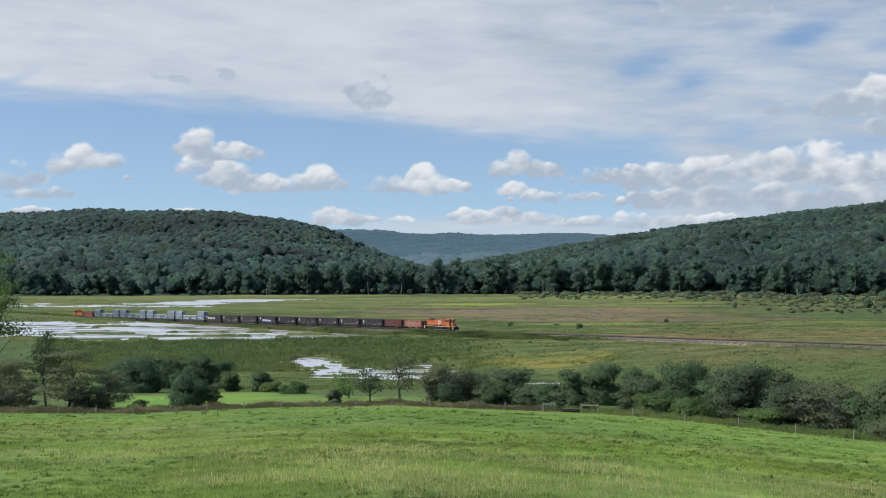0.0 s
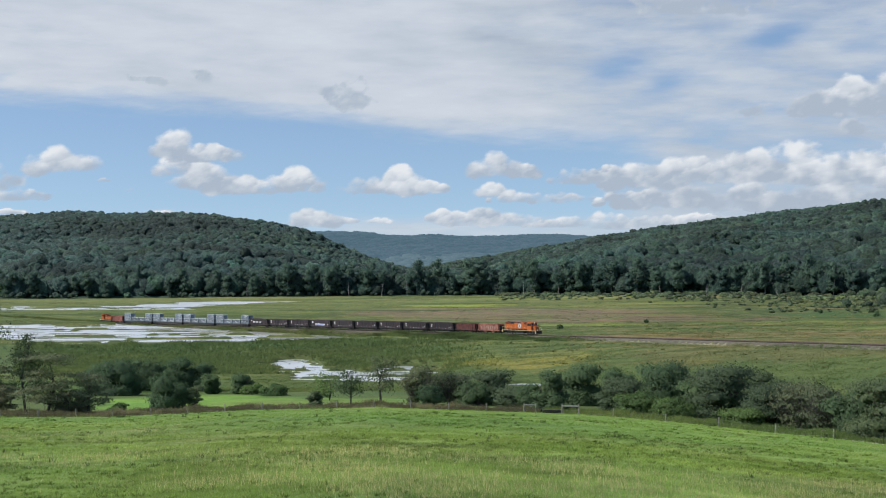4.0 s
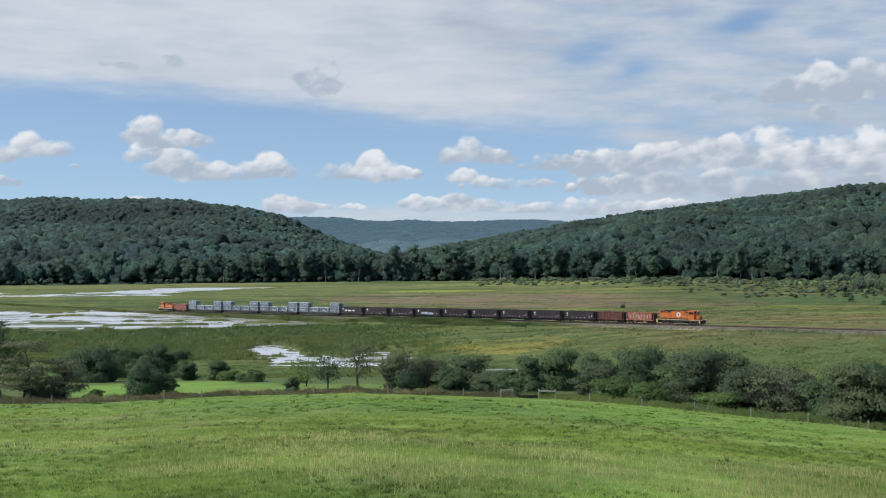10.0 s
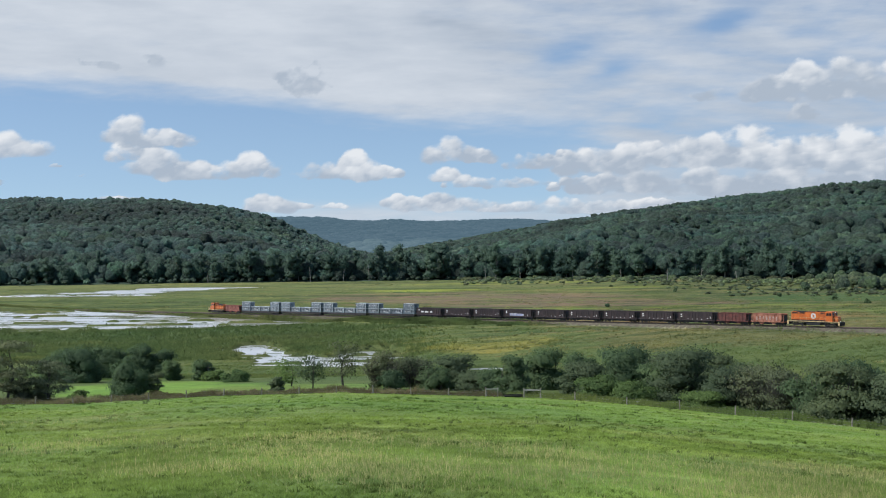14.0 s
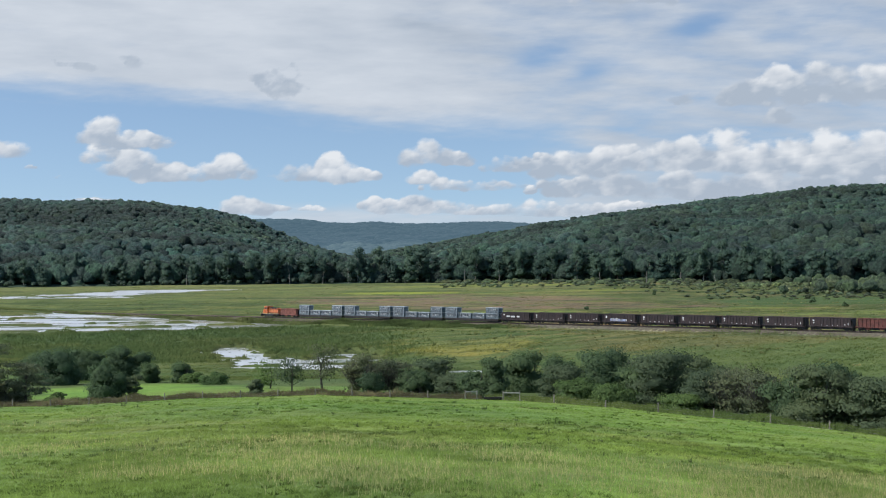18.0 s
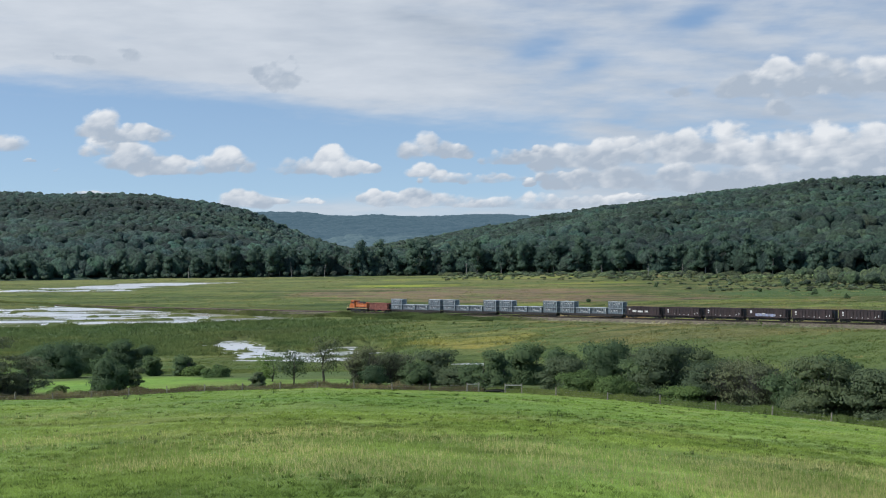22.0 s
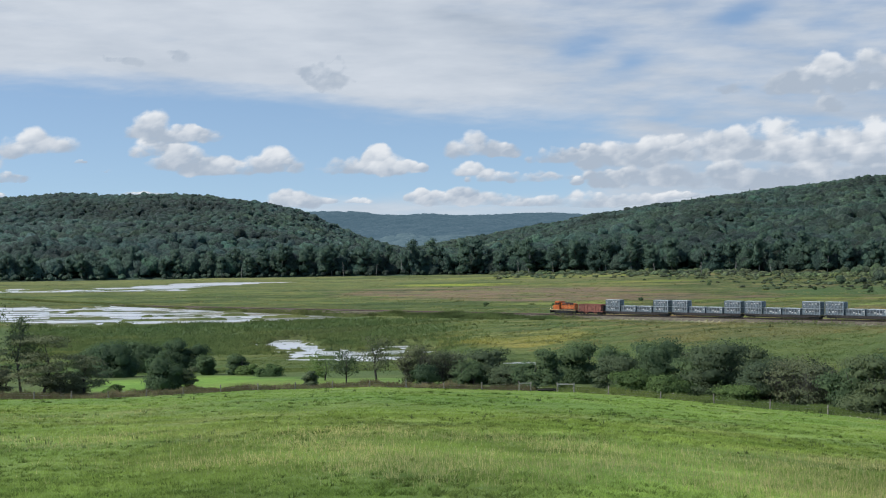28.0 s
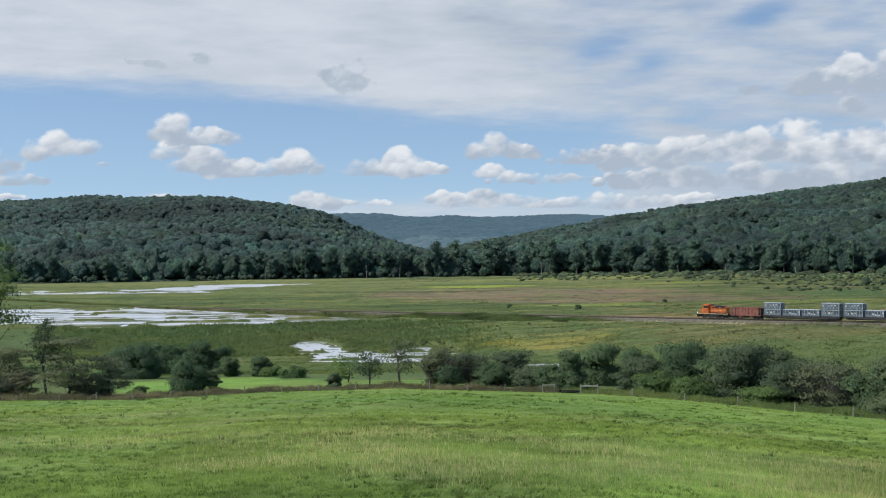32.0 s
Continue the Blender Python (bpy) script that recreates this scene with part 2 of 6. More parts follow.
def water_build(ns, ls, b):
    n, big = noise_node(ns, ls, 1.3, 3), noise_node(ns, ls, 0.05, 3)
    bump_node(ns, ls, b, n.outputs[0], 0.6, 0.08)
    r = ramp_node(ns, ls, big.outputs[0], ((0.4, (0.28, 0.28, 0.28)), (0.62, (0.42, 0.42, 0.42))))
    ls.new(r.outputs[0], b.inputs["Roughness"])
    b.inputs["IOR"].default_value = 1.33


M_GROUND = zoned("ground_herbage", 0.0, 0.95, 0.5)
M_BLADES = zoned("grass_blades", 0.2, 0.8, through_light=0.48)
M_REEDS = zoned("reed_blades", 0.08, 0.85, through_light=0.48)
M_WATER = material("pond_water", water_build, 0.15, (0.97, 0.975, 0.98), 1.0)
# the extra blue in this leaf green is haze put into the colour
M_FOREST = plant("forest_leaves", (0.06, 0.105, 0.079), 0.14, 0.6, scale=0.12, through_light=0.4)
M_WOODS = zoned("woodland_leaves", 0.12, 0.6, 1.0, (0.42, 0.012), 0.0, 4.0, 1.0)


def hazy_ridge_build(ns, ls, b):
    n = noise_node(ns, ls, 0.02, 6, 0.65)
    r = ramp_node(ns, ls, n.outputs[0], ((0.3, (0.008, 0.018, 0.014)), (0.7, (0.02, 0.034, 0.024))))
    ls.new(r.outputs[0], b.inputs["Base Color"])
    # faint blue glow stands in for the haze of distance
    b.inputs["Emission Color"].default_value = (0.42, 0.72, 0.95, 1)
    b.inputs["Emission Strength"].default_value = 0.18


M_FOREST_FAR = material("hazy_distant_ridge", hazy_ridge_build, 0.9)
M_DARK_LEAF = plant("dark_green_leaves", (0.078, 0.122, 0.062), 0.12, scale=0.5, through_light=0.5)
M_GREY_LEAF = plant("grey_green_leaves", (0.09, 0.122, 0.068), 0.12, scale=0.5, through_light=0.5)
M_BROWN_LEAF = plant("brownish_leaves", (0.118, 0.14, 0.08), 0.12, scale=0.5, through_light=0.5)
M_OLIVE_LEAF = plant("olive_grey_leaves", (0.17, 0.182, 0.112), 0.12, scale=0.5, through_light=0.5)
M_HAW_LEAF = plant("olive_hawthorn_leaves", (0.165, 0.185, 0.105), 0.12, scale=0.5, through_light=0.5)
M_LIGHT_LEAF = plant("light_green_leaves", (0.092, 0.145, 0.052), 0.2, scale=0.5, through_light=0.5)
M_BARK = worn("bark", (0.115, 0.105, 0.085), (0.06, 0.055, 0.045), 0.9, 0, 2.0)
M_TWIG = worn("grey_brown_twigs", (0.145, 0.138, 0.11), (0.095, 0.088, 0.07), 0.9, 0, 2.0)
M_PALE_BARK = worn("pale_bark", (0.4, 0.38, 0.34), (0.2, 0.18, 0.15), 0.9, 0, 1.0)
M_WOOD = worn("weathered_wood", (0.36, 0.33, 0.28), (0.2, 0.17, 0.13), 0.85, 0, 3.0)
M_PALE_RAIL = worn("bleached_rail", (0.5, 0.48, 0.42), (0.34, 0.31, 0.26), 0.8, 0, 3.0)
M_STEEL = worn("galvanised_steel", (0.55, 0.56, 0.57), (0.3, 0.3, 0.3), 0.45, 0.7, 2.0)
M_BALLAST = worn("ballast", (0.16, 0.14, 0.095), (0.1, 0.085, 0.062), 0.95, 0, 0.8)
M_RAIL = worn("rail_steel", (0.12, 0.085, 0.06), (0.07, 0.05, 0.038), 0.8, 0.05, 1.0)
M_TIE = worn("creosoted_wood", (0.09, 0.07, 0.055), (0.04, 0.03, 0.025), 0.9, 0, 3.0)
M_ORANGE = worn("orange_paint", (0.74, 0.18, 0.028), (0.42, 0.10, 0.025), 0.45, 0, 0.8, 0.35)
M_CREAM = worn("cream_paint", (0.75, 0.55, 0.26), (0.42, 0.3, 0.16), 0.5, 0, 1.2)
M_BLACK = worn("black_paint", (0.025, 0.024, 0.024), (0.012, 0.012, 0.012), 0.55, 0, 1.0)
M_DIRT_BLACK = worn("road_grimed_steel", (0.06, 0.05, 0.045), (0.025, 0.022, 0.02), 0.8, 0.1, 1.5)
M_WHEEL = worn("wheel_steel", (0.12, 0.11, 0.10), (0.05, 0.045, 0.04), 0.45, 0.7, 2.0)
M_HOPPER = worn("dark_brown_paint", (0.062, 0.040, 0.040), (0.033, 0.024, 0.024), 0.6, 0, 0.5)
M_RUST = worn("rusty_red_paint", (0.18, 0.058, 0.045), (0.09, 0.035, 0.03), 0.75, 0, 0.7)
M_RUST_PALE = worn("faded_orange_rust", (0.5, 0.22, 0.14), (0.27, 0.085, 0.05), 0.75, 0, 0.8)
M_RUST_MID = worn("weathered_red_paint", (0.32, 0.12, 0.085), (0.17, 0.06, 0.045), 0.75, 0, 0.9)
M_RUST_STREAK = worn("pale_weathered_streak", (0.56, 0.42, 0.36), (0.4, 0.2, 0.14), 0.8, 0, 2.5)
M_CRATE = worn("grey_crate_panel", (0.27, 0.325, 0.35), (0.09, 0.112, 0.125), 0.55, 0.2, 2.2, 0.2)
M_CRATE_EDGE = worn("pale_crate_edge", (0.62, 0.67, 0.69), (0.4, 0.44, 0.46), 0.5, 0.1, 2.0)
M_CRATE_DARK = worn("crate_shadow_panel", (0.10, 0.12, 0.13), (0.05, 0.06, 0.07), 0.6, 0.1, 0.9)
M_MARK = worn("white_marking", (0.8, 0.79, 0.76), (0.5, 0.48, 0.45), 0.6, 0, 2.0)
M_BLUE = worn("blue_spray_paint", (0.5, 0.52, 0.7), (0.3, 0.33, 0.5), 0.5, 0, 1.5)
M_GLASS = material("cab_glass", None, 0.08, (0.02, 0.025, 0.03))


def lamp_build(ns, ls, b):
    b.inputs["Emission Color"].default_value = (1, 0.93, 0.75, 1)
    b.inputs["Emission Strength"].default_value = 1.3


M_LAMP = material("headlight_lens", lamp_build, 0.2, (0.9, 0.88, 0.8))

# ---- mesh helpers ----


def part(name, bm, mat, parent=None, label="", smooth=False):
    me = bpy.data.meshes.new(name)
    bm.normal_update()
    bm.to_mesh(me)
    bm.free()
    me.materials.append(mat)
    if smooth:
        me.polygons.foreach_set("use_smooth", [True] * len(me.polygons))
    ob = new(name, me)
    if parent:
        ob.parent = parent
    if label:
        ob["label"] = label
    return ob


def box(bm, x, y, z, sx, sy, sz, bevel=0.0, rot=None):
    m = Matrix.Translation((x, y, z)) @ (rot or Matrix()) @ Matrix.Diagonal((sx, sy, sz, 1))
    v = bmesh.ops.create_cube(bm, size=1, matrix=m)["verts"]
    if bevel:
        es = {e for q in v for e in q.link_edges}
        bmesh.ops.bevel(bm, geom=list(es), offset=bevel, segments=1, affect="EDGES")
    return bm


def cyl(bm, a, b, r0, r1=None, n=10):
    a, b = Vector(a), Vector(b)
    d = b - a
    m = Matrix.Translation((a + b) / 2) @ d.to_track_quat("Z", "Y").to_matrix().to_4x4()
    bmesh.ops.create_cone(bm, cap_ends=True, segments=n, radius1=r0, radius2=r0 if r1 is None else r1, depth=d.length, matrix=m)
    return bm


def one_box(*a, **k):
    return box(bmesh.new(), *a, **k)


def prism(bm, profile, y0, y1):
    """A side profile (x, z) drawn out across, from y0 to y1."""
    a = [bm.verts.new((x, y0, z)) for x, z in profile]
    b = [bm.verts.new((x, y1, z)) for x, z in profile]
    bm.faces.new(a), bm.faces.new(list(reversed(b)))
    for i in range(len(a)):
        j = (i + 1) % len(a)
        bm.faces.new((a[j], a[i], b[i], b[j]))
    bmesh.ops.recalc_face_normals(bm, faces=bm.faces)
    return bm


def empty(name, m, label, category, group="", kind=""):
    ob = new(name)
    ob.matrix_world = m
    return tagged(ob, label, category, group, kind)


def sheet(name, verts, tris, mat, colors=None, smooth=False, normals=None):
    """One mesh from arrays."""
    verts, tris = np.asarray(verts, np.float32), np.asarray(tris, np.int32)
    me = bpy.data.meshes.new(name)
    n = tris.shape[1]
    me.vertices.add(len(verts))
    me.vertices.foreach_set("co", verts.ravel())
    me.loops.add(tris.size)
    me.loops.foreach_set("vertex_index", tris.ravel())
    me.polygons.add(len(tris))
    me.polygons.foreach_set("loop_start", np.arange(0, tris.size, n, dtype=np.int32))
    if smooth:
        me.polygons.foreach_set("use_smooth", np.ones(len(tris), bool))
    if colors is not None:
        at = me.color_attributes.new("herbage", "FLOAT_COLOR", "POINT")
        at.data.foreach_set("color", np.c_[colors, np.ones(len(colors))].astype(np.float32).ravel())
    me.update(calc_edges=True)
    if normals is not None:
        me.polygons.foreach_set("use_smooth", np.ones(len(tris), bool))
        me.normals_split_custom_set_from_vertices(np.asarray(normals, np.float32))
    me.materials.append(mat)
    return me

# ---- ground ----
# plant zones: bearing, distance, half width in bearing, half depth as a ratio, colour of the herbage
ZONES_FAR = ((0.05, 1150, 0.5, 0.16, 0.17, 0.195, 0.075), (-0.2, 900, 0.2, 0.18, 0.14, 0.17, 0.06), (0.06, 790, 0.13, 0.14, 0.215, 0.162, 0.11),
             (0.13, 705, 0.1, 0.09, 0.215, 0.16, 0.11), (0.035, 935, 0.055, 0.026, 0.29, 0.34, 0.06), (0.13, 620, 0.06, 0.025, 0.20, 0.26, 0.07),
             (0.27, 620, 0.09, 0.05, 0.21, 0.27, 0.07), (0.3, 800, 0.09, 0.12, 0.10, 0.145, 0.055), (0.15, 900, 0.07, 0.05, 0.185, 0.22, 0.07),
             (0.36, 560, 0.07, 0.05, 0.20, 0.25, 0.07), (0.2, 668, 0.07, 0.05, 0.2, 0.16, 0.105), (0.1, 1080, 0.1, 0.03, 0.25, 0.29, 0.07), (0.17, 940, 0.05, 0.02, 0.24, 0.29, 0.06),
             (-0.2, 800, 0.13, 0.05, 0.10, 0.14, 0.045), (-0.12, 1180, 0.14, 0.03, 0.2, 0.22, 0.085))
ZONES_NEAR = ((-0.15, 480, 0.14, 0.10, 0.065, 0.105, 0.035), (-0.03, 445, 0.07, 0.09, 0.07, 0.11, 0.036), (0.04, 520, 0.11, 0.09, 0.105, 0.145, 0.05),
              (0.24, 490, 0.15, 0.06, 0.175, 0.155, 0.066), (0.088, 402, 0.055, 0.045, 0.225, 0.22, 0.06), (-0.068, 464, 0.05, 0.022, 0.06, 0.058, 0.034), (0.27, 400, 0.14, 0.12, 0.13, 0.14, 0.056),
              (-0.17, 240, 0.085, 0.17, 0.165, 0.29, 0.055), (-0.05, 225, 0.1, 0.10, 0.15, 0.235, 0.055), (-0.24, 330, 0.12, 0.12, 0.08, 0.13, 0.04),
              (0.22, 440, 0.05, 0.025, 0.19, 0.21, 0.065), (0.2, 470, 0.07, 0.02, 0.2, 0.14, 0.06), (0.28, 468, 0.06, 0.012, 0.22, 0.2, 0.085), (0.36, 430, 0.08, 0.07, 0.15, 0.16, 0.065))


PATCH = (46.6, 141.0)      # pale bare soil at the field edge


def herbage(x, y):
    """Colour of what grows at a place."""
    y = np.maximum(y, 0.5)
    k = np.clip(x / np.maximum(y, 12.0), -0.9, 0.9)
    ly = np.log(y)
    c = np.empty((len(x), 3))
    c[:] = (0.10, 0.14, 0.047)
    edge = 0.8 * W2.fbm(k * 26, ly * 60, 5)
    for zones in (ZONES_FAR, ZONES_NEAR):
        for k0, y0, wk, wy, *col in zones:
            d = 1 - ((k - k0) / wk) ** 2 - ((ly - math.log(y0)) / wy) ** 2
            w = sstep(-0.15, 0.45, d + edge)[:, None]
            c = c * (1 - w) + np.array(col) * w
    # streaks of paler sedge across the marsh
    st = sstep(0.08, 0.34, W3.fbm(k * 11, ly * 120, 5))[:, None] * sstep(340, 420, y)[:, None]
    c = c * (1 - 0.6 * st) + np.array((0.215, 0.225, 0.08)) * 0.6 * st
    st = sstep(0.08, 0.34, W1.fbm(k * 12 + 9, ly * 110, 5))[:, None] * sstep(340, 420, y)[:, None]
    st = st * (1 - 0.7 * sstep(0.02, -0.04, k) * sstep(540, 500, y))[:, None]
    c = c * (1 - 0.75 * st) + np.array((0.055, 0.084, 0.031)) * 0.75 * st
    c = c * (1 - 0.2 * sstep(0.1, 0.24, k) * sstep(520, 620, y))[:, None]
    # short drifts of dead straw over the drier ground, and of fresh growth
    st = sstep(0.12, 0.4, W2.fbm(k * 42 + 3, ly * 150, 4))[:, None] * (sstep(380, 430, y) * sstep(0.05, 0.13, k + 0.03 * W1(k * 30, ly * 40)))[:, None]
    c = c * (1 - 0.6 * st) + np.array((0.25, 0.2, 0.1)) * 0.6 * st
    st = sstep(0.15, 0.4, W3.fbm(k * 36 + 17, ly * 130, 4))[:, None] * sstep(600, 680, y)[:, None]
    c = c * (1 - 0.5 * st) + np.array((0.2, 0.25, 0.075)) * 0.5 * st
    c = c * (1 - 0.08 * sstep(520, 600, y))[:, None]
    # dark rush beds between the two ponds
    d = 1 - ((k + 0.17) / 0.2) ** 2 - ((ly - math.log(450)) / 0.16) ** 2
    w = 0.8 * sstep(-0.1, 0.4, d + 0.6 * edge)[:, None]
    c = c * (1 - w) + np.array((0.088, 0.13, 0.05)) * w
    # a smooth green sedge bed before the thicket
    d = 1 - ((k - 0.345) / 0.085) ** 2 - ((ly - math.log(735)) / 0.1) ** 2
    w = 0.85 * sstep(-0.1, 0.35, d + 0.4 * edge)[:, None]
    c = c * (1 - w) + np.array((0.072, 0.125, 0.045)) * w
    s, n = along(x, y)
    mud = sstep(-0.55, -0.1, pond(k, y))[:, None] * (y > 300)[:, None]
    c = c * (1 - 0.5 * mud) + np.array((0.10, 0.115, 0.045)) * 0.5 * mud
    b = sstep(4.6, 3.4, np.abs(n) - 3.0 * sstep(60, 100, s) * (n > 0) + 0.9 * W1(x / 3, y / 3))[:, None]
    bed = np.array((0.085, 0.105, 0.045)) + np.outer(sstep(60, 120, s) * (0.3 + 0.9 * sstep(0.0, 0.3, W1.fbm(s / 11, n / 2.5, 3))), (0.17, 0.148, 0.115))
    c = c * (1 - b) + bed * b
    # the grazed field: fresh green, with straw-coloured patches
    yf = np.interp(k, FENCE_K, FENCE_Y)
    f = sstep(1.012, 0.99, y / yf)[:, None]
    dry = sstep(-0.05, 0.55, W3.fbm(x / 9, y / 14, 4) + 0.45 * sstep(75, 30, y) - 0.15 * sstep(-0.05, 0.1, k))[:, None]
    g = np.array((0.139, 0.22, 0.047)) * (1 - 0.3 * dry) + np.array((0.185, 0.25, 0.095)) * 0.3 * dry
    clump = W1.fbm(x / 2.6, y / 4.5, 4)[:, None]
    g = g * np.clip(1 + np.interp(y, (40, 110), (0.42, 0.16))[:, None] * clump, 0.6, 1.4) + np.clip(W2.fbm(x / 5, y / 8, 4)[:, None] - 0.12, 0, 0.5) * (0.07, 0.03, 0.045)
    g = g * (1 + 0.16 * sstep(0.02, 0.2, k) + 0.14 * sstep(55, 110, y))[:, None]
    c = c * (1 - f) + g * f
    # pale grazed edge where the field falls away
    r = (sstep(0.93, 0.975, y / yf + 0.006 * W1(x / 3, y / 3)) * sstep(1.004, 1.0, y / yf) * sstep(0.1, 0.14, k))[:, None]
    c = c * (1 - 0.7 * r) + np.array((0.25, 0.29, 0.12)) * 0.7 * r
    d = ((x - PATCH[0]) / 2.4) ** 2 + ((y - PATCH[1]) / 2.6) ** 2
    r = sstep(1.2, 0.6, d + 0.5 * W2(x, y))[:, None]
    c = c * (1 - r) + np.array((0.5, 0.47, 0.4)) * r
    # rank growth along the fence
    r = sstep(1.0, 1.015, y / yf) * sstep(1.10, 1.05, y / yf)
    r = (r * sstep(0.09, 0.05, k))[:, None]
    c = c * (1 - r) + np.array((0.135, 0.125, 0.065)) * r
    edge_y = np.interp(k, EDGE_K, EDGE_Y)
    w = sstep(0.985, 1.0, y / edge_y)[:, None]
    return c * (1 - w) + np.array((0.048, 0.08, 0.062)) * w


def build_ground():
    a = np.concatenate((np.linspace(-180, -25, 30)[:-1], np.linspace(-25, 25, 350), np.linspace(25, 180, 30)[1:]))
    a = np.radians(a)
    r = np.concatenate(([0.01, 2.0, 4.0], np.geomspace(6, 330, 170)[:-1], np.geomspace(330, 1250, 400)[:-1], np.geomspace(1250, 4700, 90)))
    A, R = np.meshgrid(a, r)
    x, y = (R * np.sin(A)).ravel() + 0.31, (R * np.cos(A)).ravel() - 1.3
    z = ground(x, y)
    n, m = len(r), len(a)
    i = (np.arange(n - 1)[:, None] * m + np.arange(m - 1)[None, :]).ravel()
    quads = np.stack((i, i + 1, i + m + 1, i + m), 1)
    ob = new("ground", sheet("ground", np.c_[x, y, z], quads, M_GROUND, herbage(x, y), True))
    tagged(ob, "grassy hillside falling to a broad sedge marsh and wooded hills", "ground", kind="structure")


build_ground()


def build_water():
    # bearings, distances, level
    for k0, k1, y0, y1, z, words in ((-0.4, 0.12, 320, 478, 0.0, "pale wind-ruffled pond among the reeds below the field"), (-0.6, 0.075, 503, 800, 2.6, "broad pale marsh pond beside the railway, mirroring the bright sky"),
                                     (-0.34, -0.02, 890, 1150, 3.9, "narrow pale pond at the far side of the marsh")):
        bm = bmesh.new()
        bm.faces.new([bm.verts.new((k * y, y, z)) for k, y in ((k0, y0), (k1, y0), (k1, y1), (k0, y1))])
        tagged(part("water", bm, M_WATER), words, "water", kind="structure")


build_water()


def weed_mats():
    """Floating rafts of weed and low silt bars, drawn out across the wind."""
    g = np.random.default_rng(31)
    V, F, C, off = [], [], [], 0
    for k0, k1, y0, y1, level, count, wide in ((-0.4, -0.04, 500, 730, 2.6, 850, 15.0), (-0.32, -0.05, 900, 1130, 3.9, 150, 16.0), (-0.13, 0.03, 345, 460, 0.0, 420, 5.0)):
        x, y = scatter(count, k0, k1, y0, y1)
        k = x / y
        w = pond(k, y)
        grow = W2.fbm(k * 16 + 5, np.log(y) * 70, 3) + np.interp(k, (-0.2, -0.1), (0.0, 0.45)) * (level == 2.6)
        keep = (w > 0.05) & (grow + g.normal(0, 0.12, count) > -0.02)
        for xx, yy in zip(x[keep], y[keep]):
            a = np.linspace(0, 2 * np.pi, 14, endpoint=False)
            half = wide * g.uniform(0.15, 1.0) ** 1.6
            deep = max(0.7, half * g.uniform(0.09, 0.28))
            r = 1 + 0.35 * g.normal(0, 1, 14)
            r = np.clip((r + np.roll(r, 1)) / 2, 0.3, 1.6)
            ring = np.c_[xx + np.cos(a) * half * r, yy + np.sin(a) * deep * r, np.full(14, level - 0.02)]
            inner = np.c_[xx + np.cos(a) * half * r * 0.86, yy + np.sin(a) * deep * r * 0.86, np.full(14, level + 0.06)]
            V += [ring, inner, [(xx, yy, level + 0.1)]]
            j = np.arange(14)
            n = (j + 1) % 14
            F += [np.c_[j, n, n + 14] + off, np.c_[j, n + 14, j + 14] + off, np.c_[j + 14, n + 14, np.full(14, 28)] + off]
            tint = np.array((0.1, 0.125, 0.055) if level == 0 else (0.13, 0.15, 0.08) if g.random() < np.interp(xx / yy, (-0.2, -0.12), (0.8, 0.3)) else (0.24, 0.25, 0.22)) * g.uniform(0.75, 1.2)
            C += [np.repeat(tint[None], 29, 0)]
            off += 29
    me = sheet("pondweed", np.concatenate(V), np.concatenate(F), M_GROUND, np.concatenate(C))
    tagged(new("pondweed", me), "grey-green floating weed and silt bars on the ponds", "pondweed", kind="stuff")


# ---- herbage as blades ----


def tufts(name, x, y, height, width, blades, mat, label, category, col=None, lean=0.35):
    """Many small tufts of blades, each blade one bent, tapered strip."""
    n = len(x)
    z = ground(x, y)
    c = herbage(x, y) if col is None else np.broadcast_to(np.array(col), (n, 3))
    N = n * blades
    X, Y, Z = np.repeat(x, blades), np.repeat(y, blades), np.repeat(z, blades)
    H = np.repeat(height, blades) * rng.uniform(0.6, 1.15, N)
    Wd = np.repeat(width, blades)
    th = rng.uniform(0, 2 * np.pi, N)
    off = rng.uniform(-1, 1, (N, 2)) * (Wd * 1.6)[:, None]
    X, Y = X + off[:, 0], Y + off[:, 1]
    cx, sx = np.cos(th) * Wd * 0.5, np.sin(th) * Wd * 0.5
    lx, ly = rng.normal(0, lean, N) * H, rng.normal(0, lean, N) * H
    v = np.empty((N, 3, 3))
    v[:, 0] = np.c_[X - cx, Y - sx, Z - 0.05]
    v[:, 1] = np.c_[X + cx, Y + sx, Z - 0.05]
    v[:, 2] = np.c_[X + lx, Y + ly, Z + H]
    face = np.cross(v[:, 1] - v[:, 0], v[:, 2] - v[:, 0])
    back = face[:, 1] - 0.3 * face[:, 2] > 0
    v[back] = v[back][:, [1, 0, 2]]
    C = np.repeat(np.repeat(c, blades, 0) * np.repeat(rng.uniform(0.85, 1.13, n), blades)[:, None], 3, 0)
    up = np.repeat(np.c_[np.clip(lx / H, -1, 1) * 0.35, np.clip(ly / H, -1, 1) * 0.35 - 0.25, np.ones(N)], 3, 0)
    me = sheet(name, v.reshape(-1, 3), np.arange(N * 3).reshape(-1, 3), mat, C, normals=up / np.linalg.norm(up, axis=1)[:, None])
    return tagged(new(name, me), label, category, kind="stuff")


def scatter(n, k0, k1, y0, y1, power=1.0):
    """Places ahead, spread more densely near at hand."""
    k = rng.uniform(k0, k1, n)
    q = rng.uniform(0, 1, n) ** power
    y = 1 / (1 / y0 * (1 - q) + 1 / y1 * q)
    return k * y, y


weed_mats()


def field_mask(x, y):
    return y < np.interp(x / y, FENCE_K, FENCE_Y) * 0.995


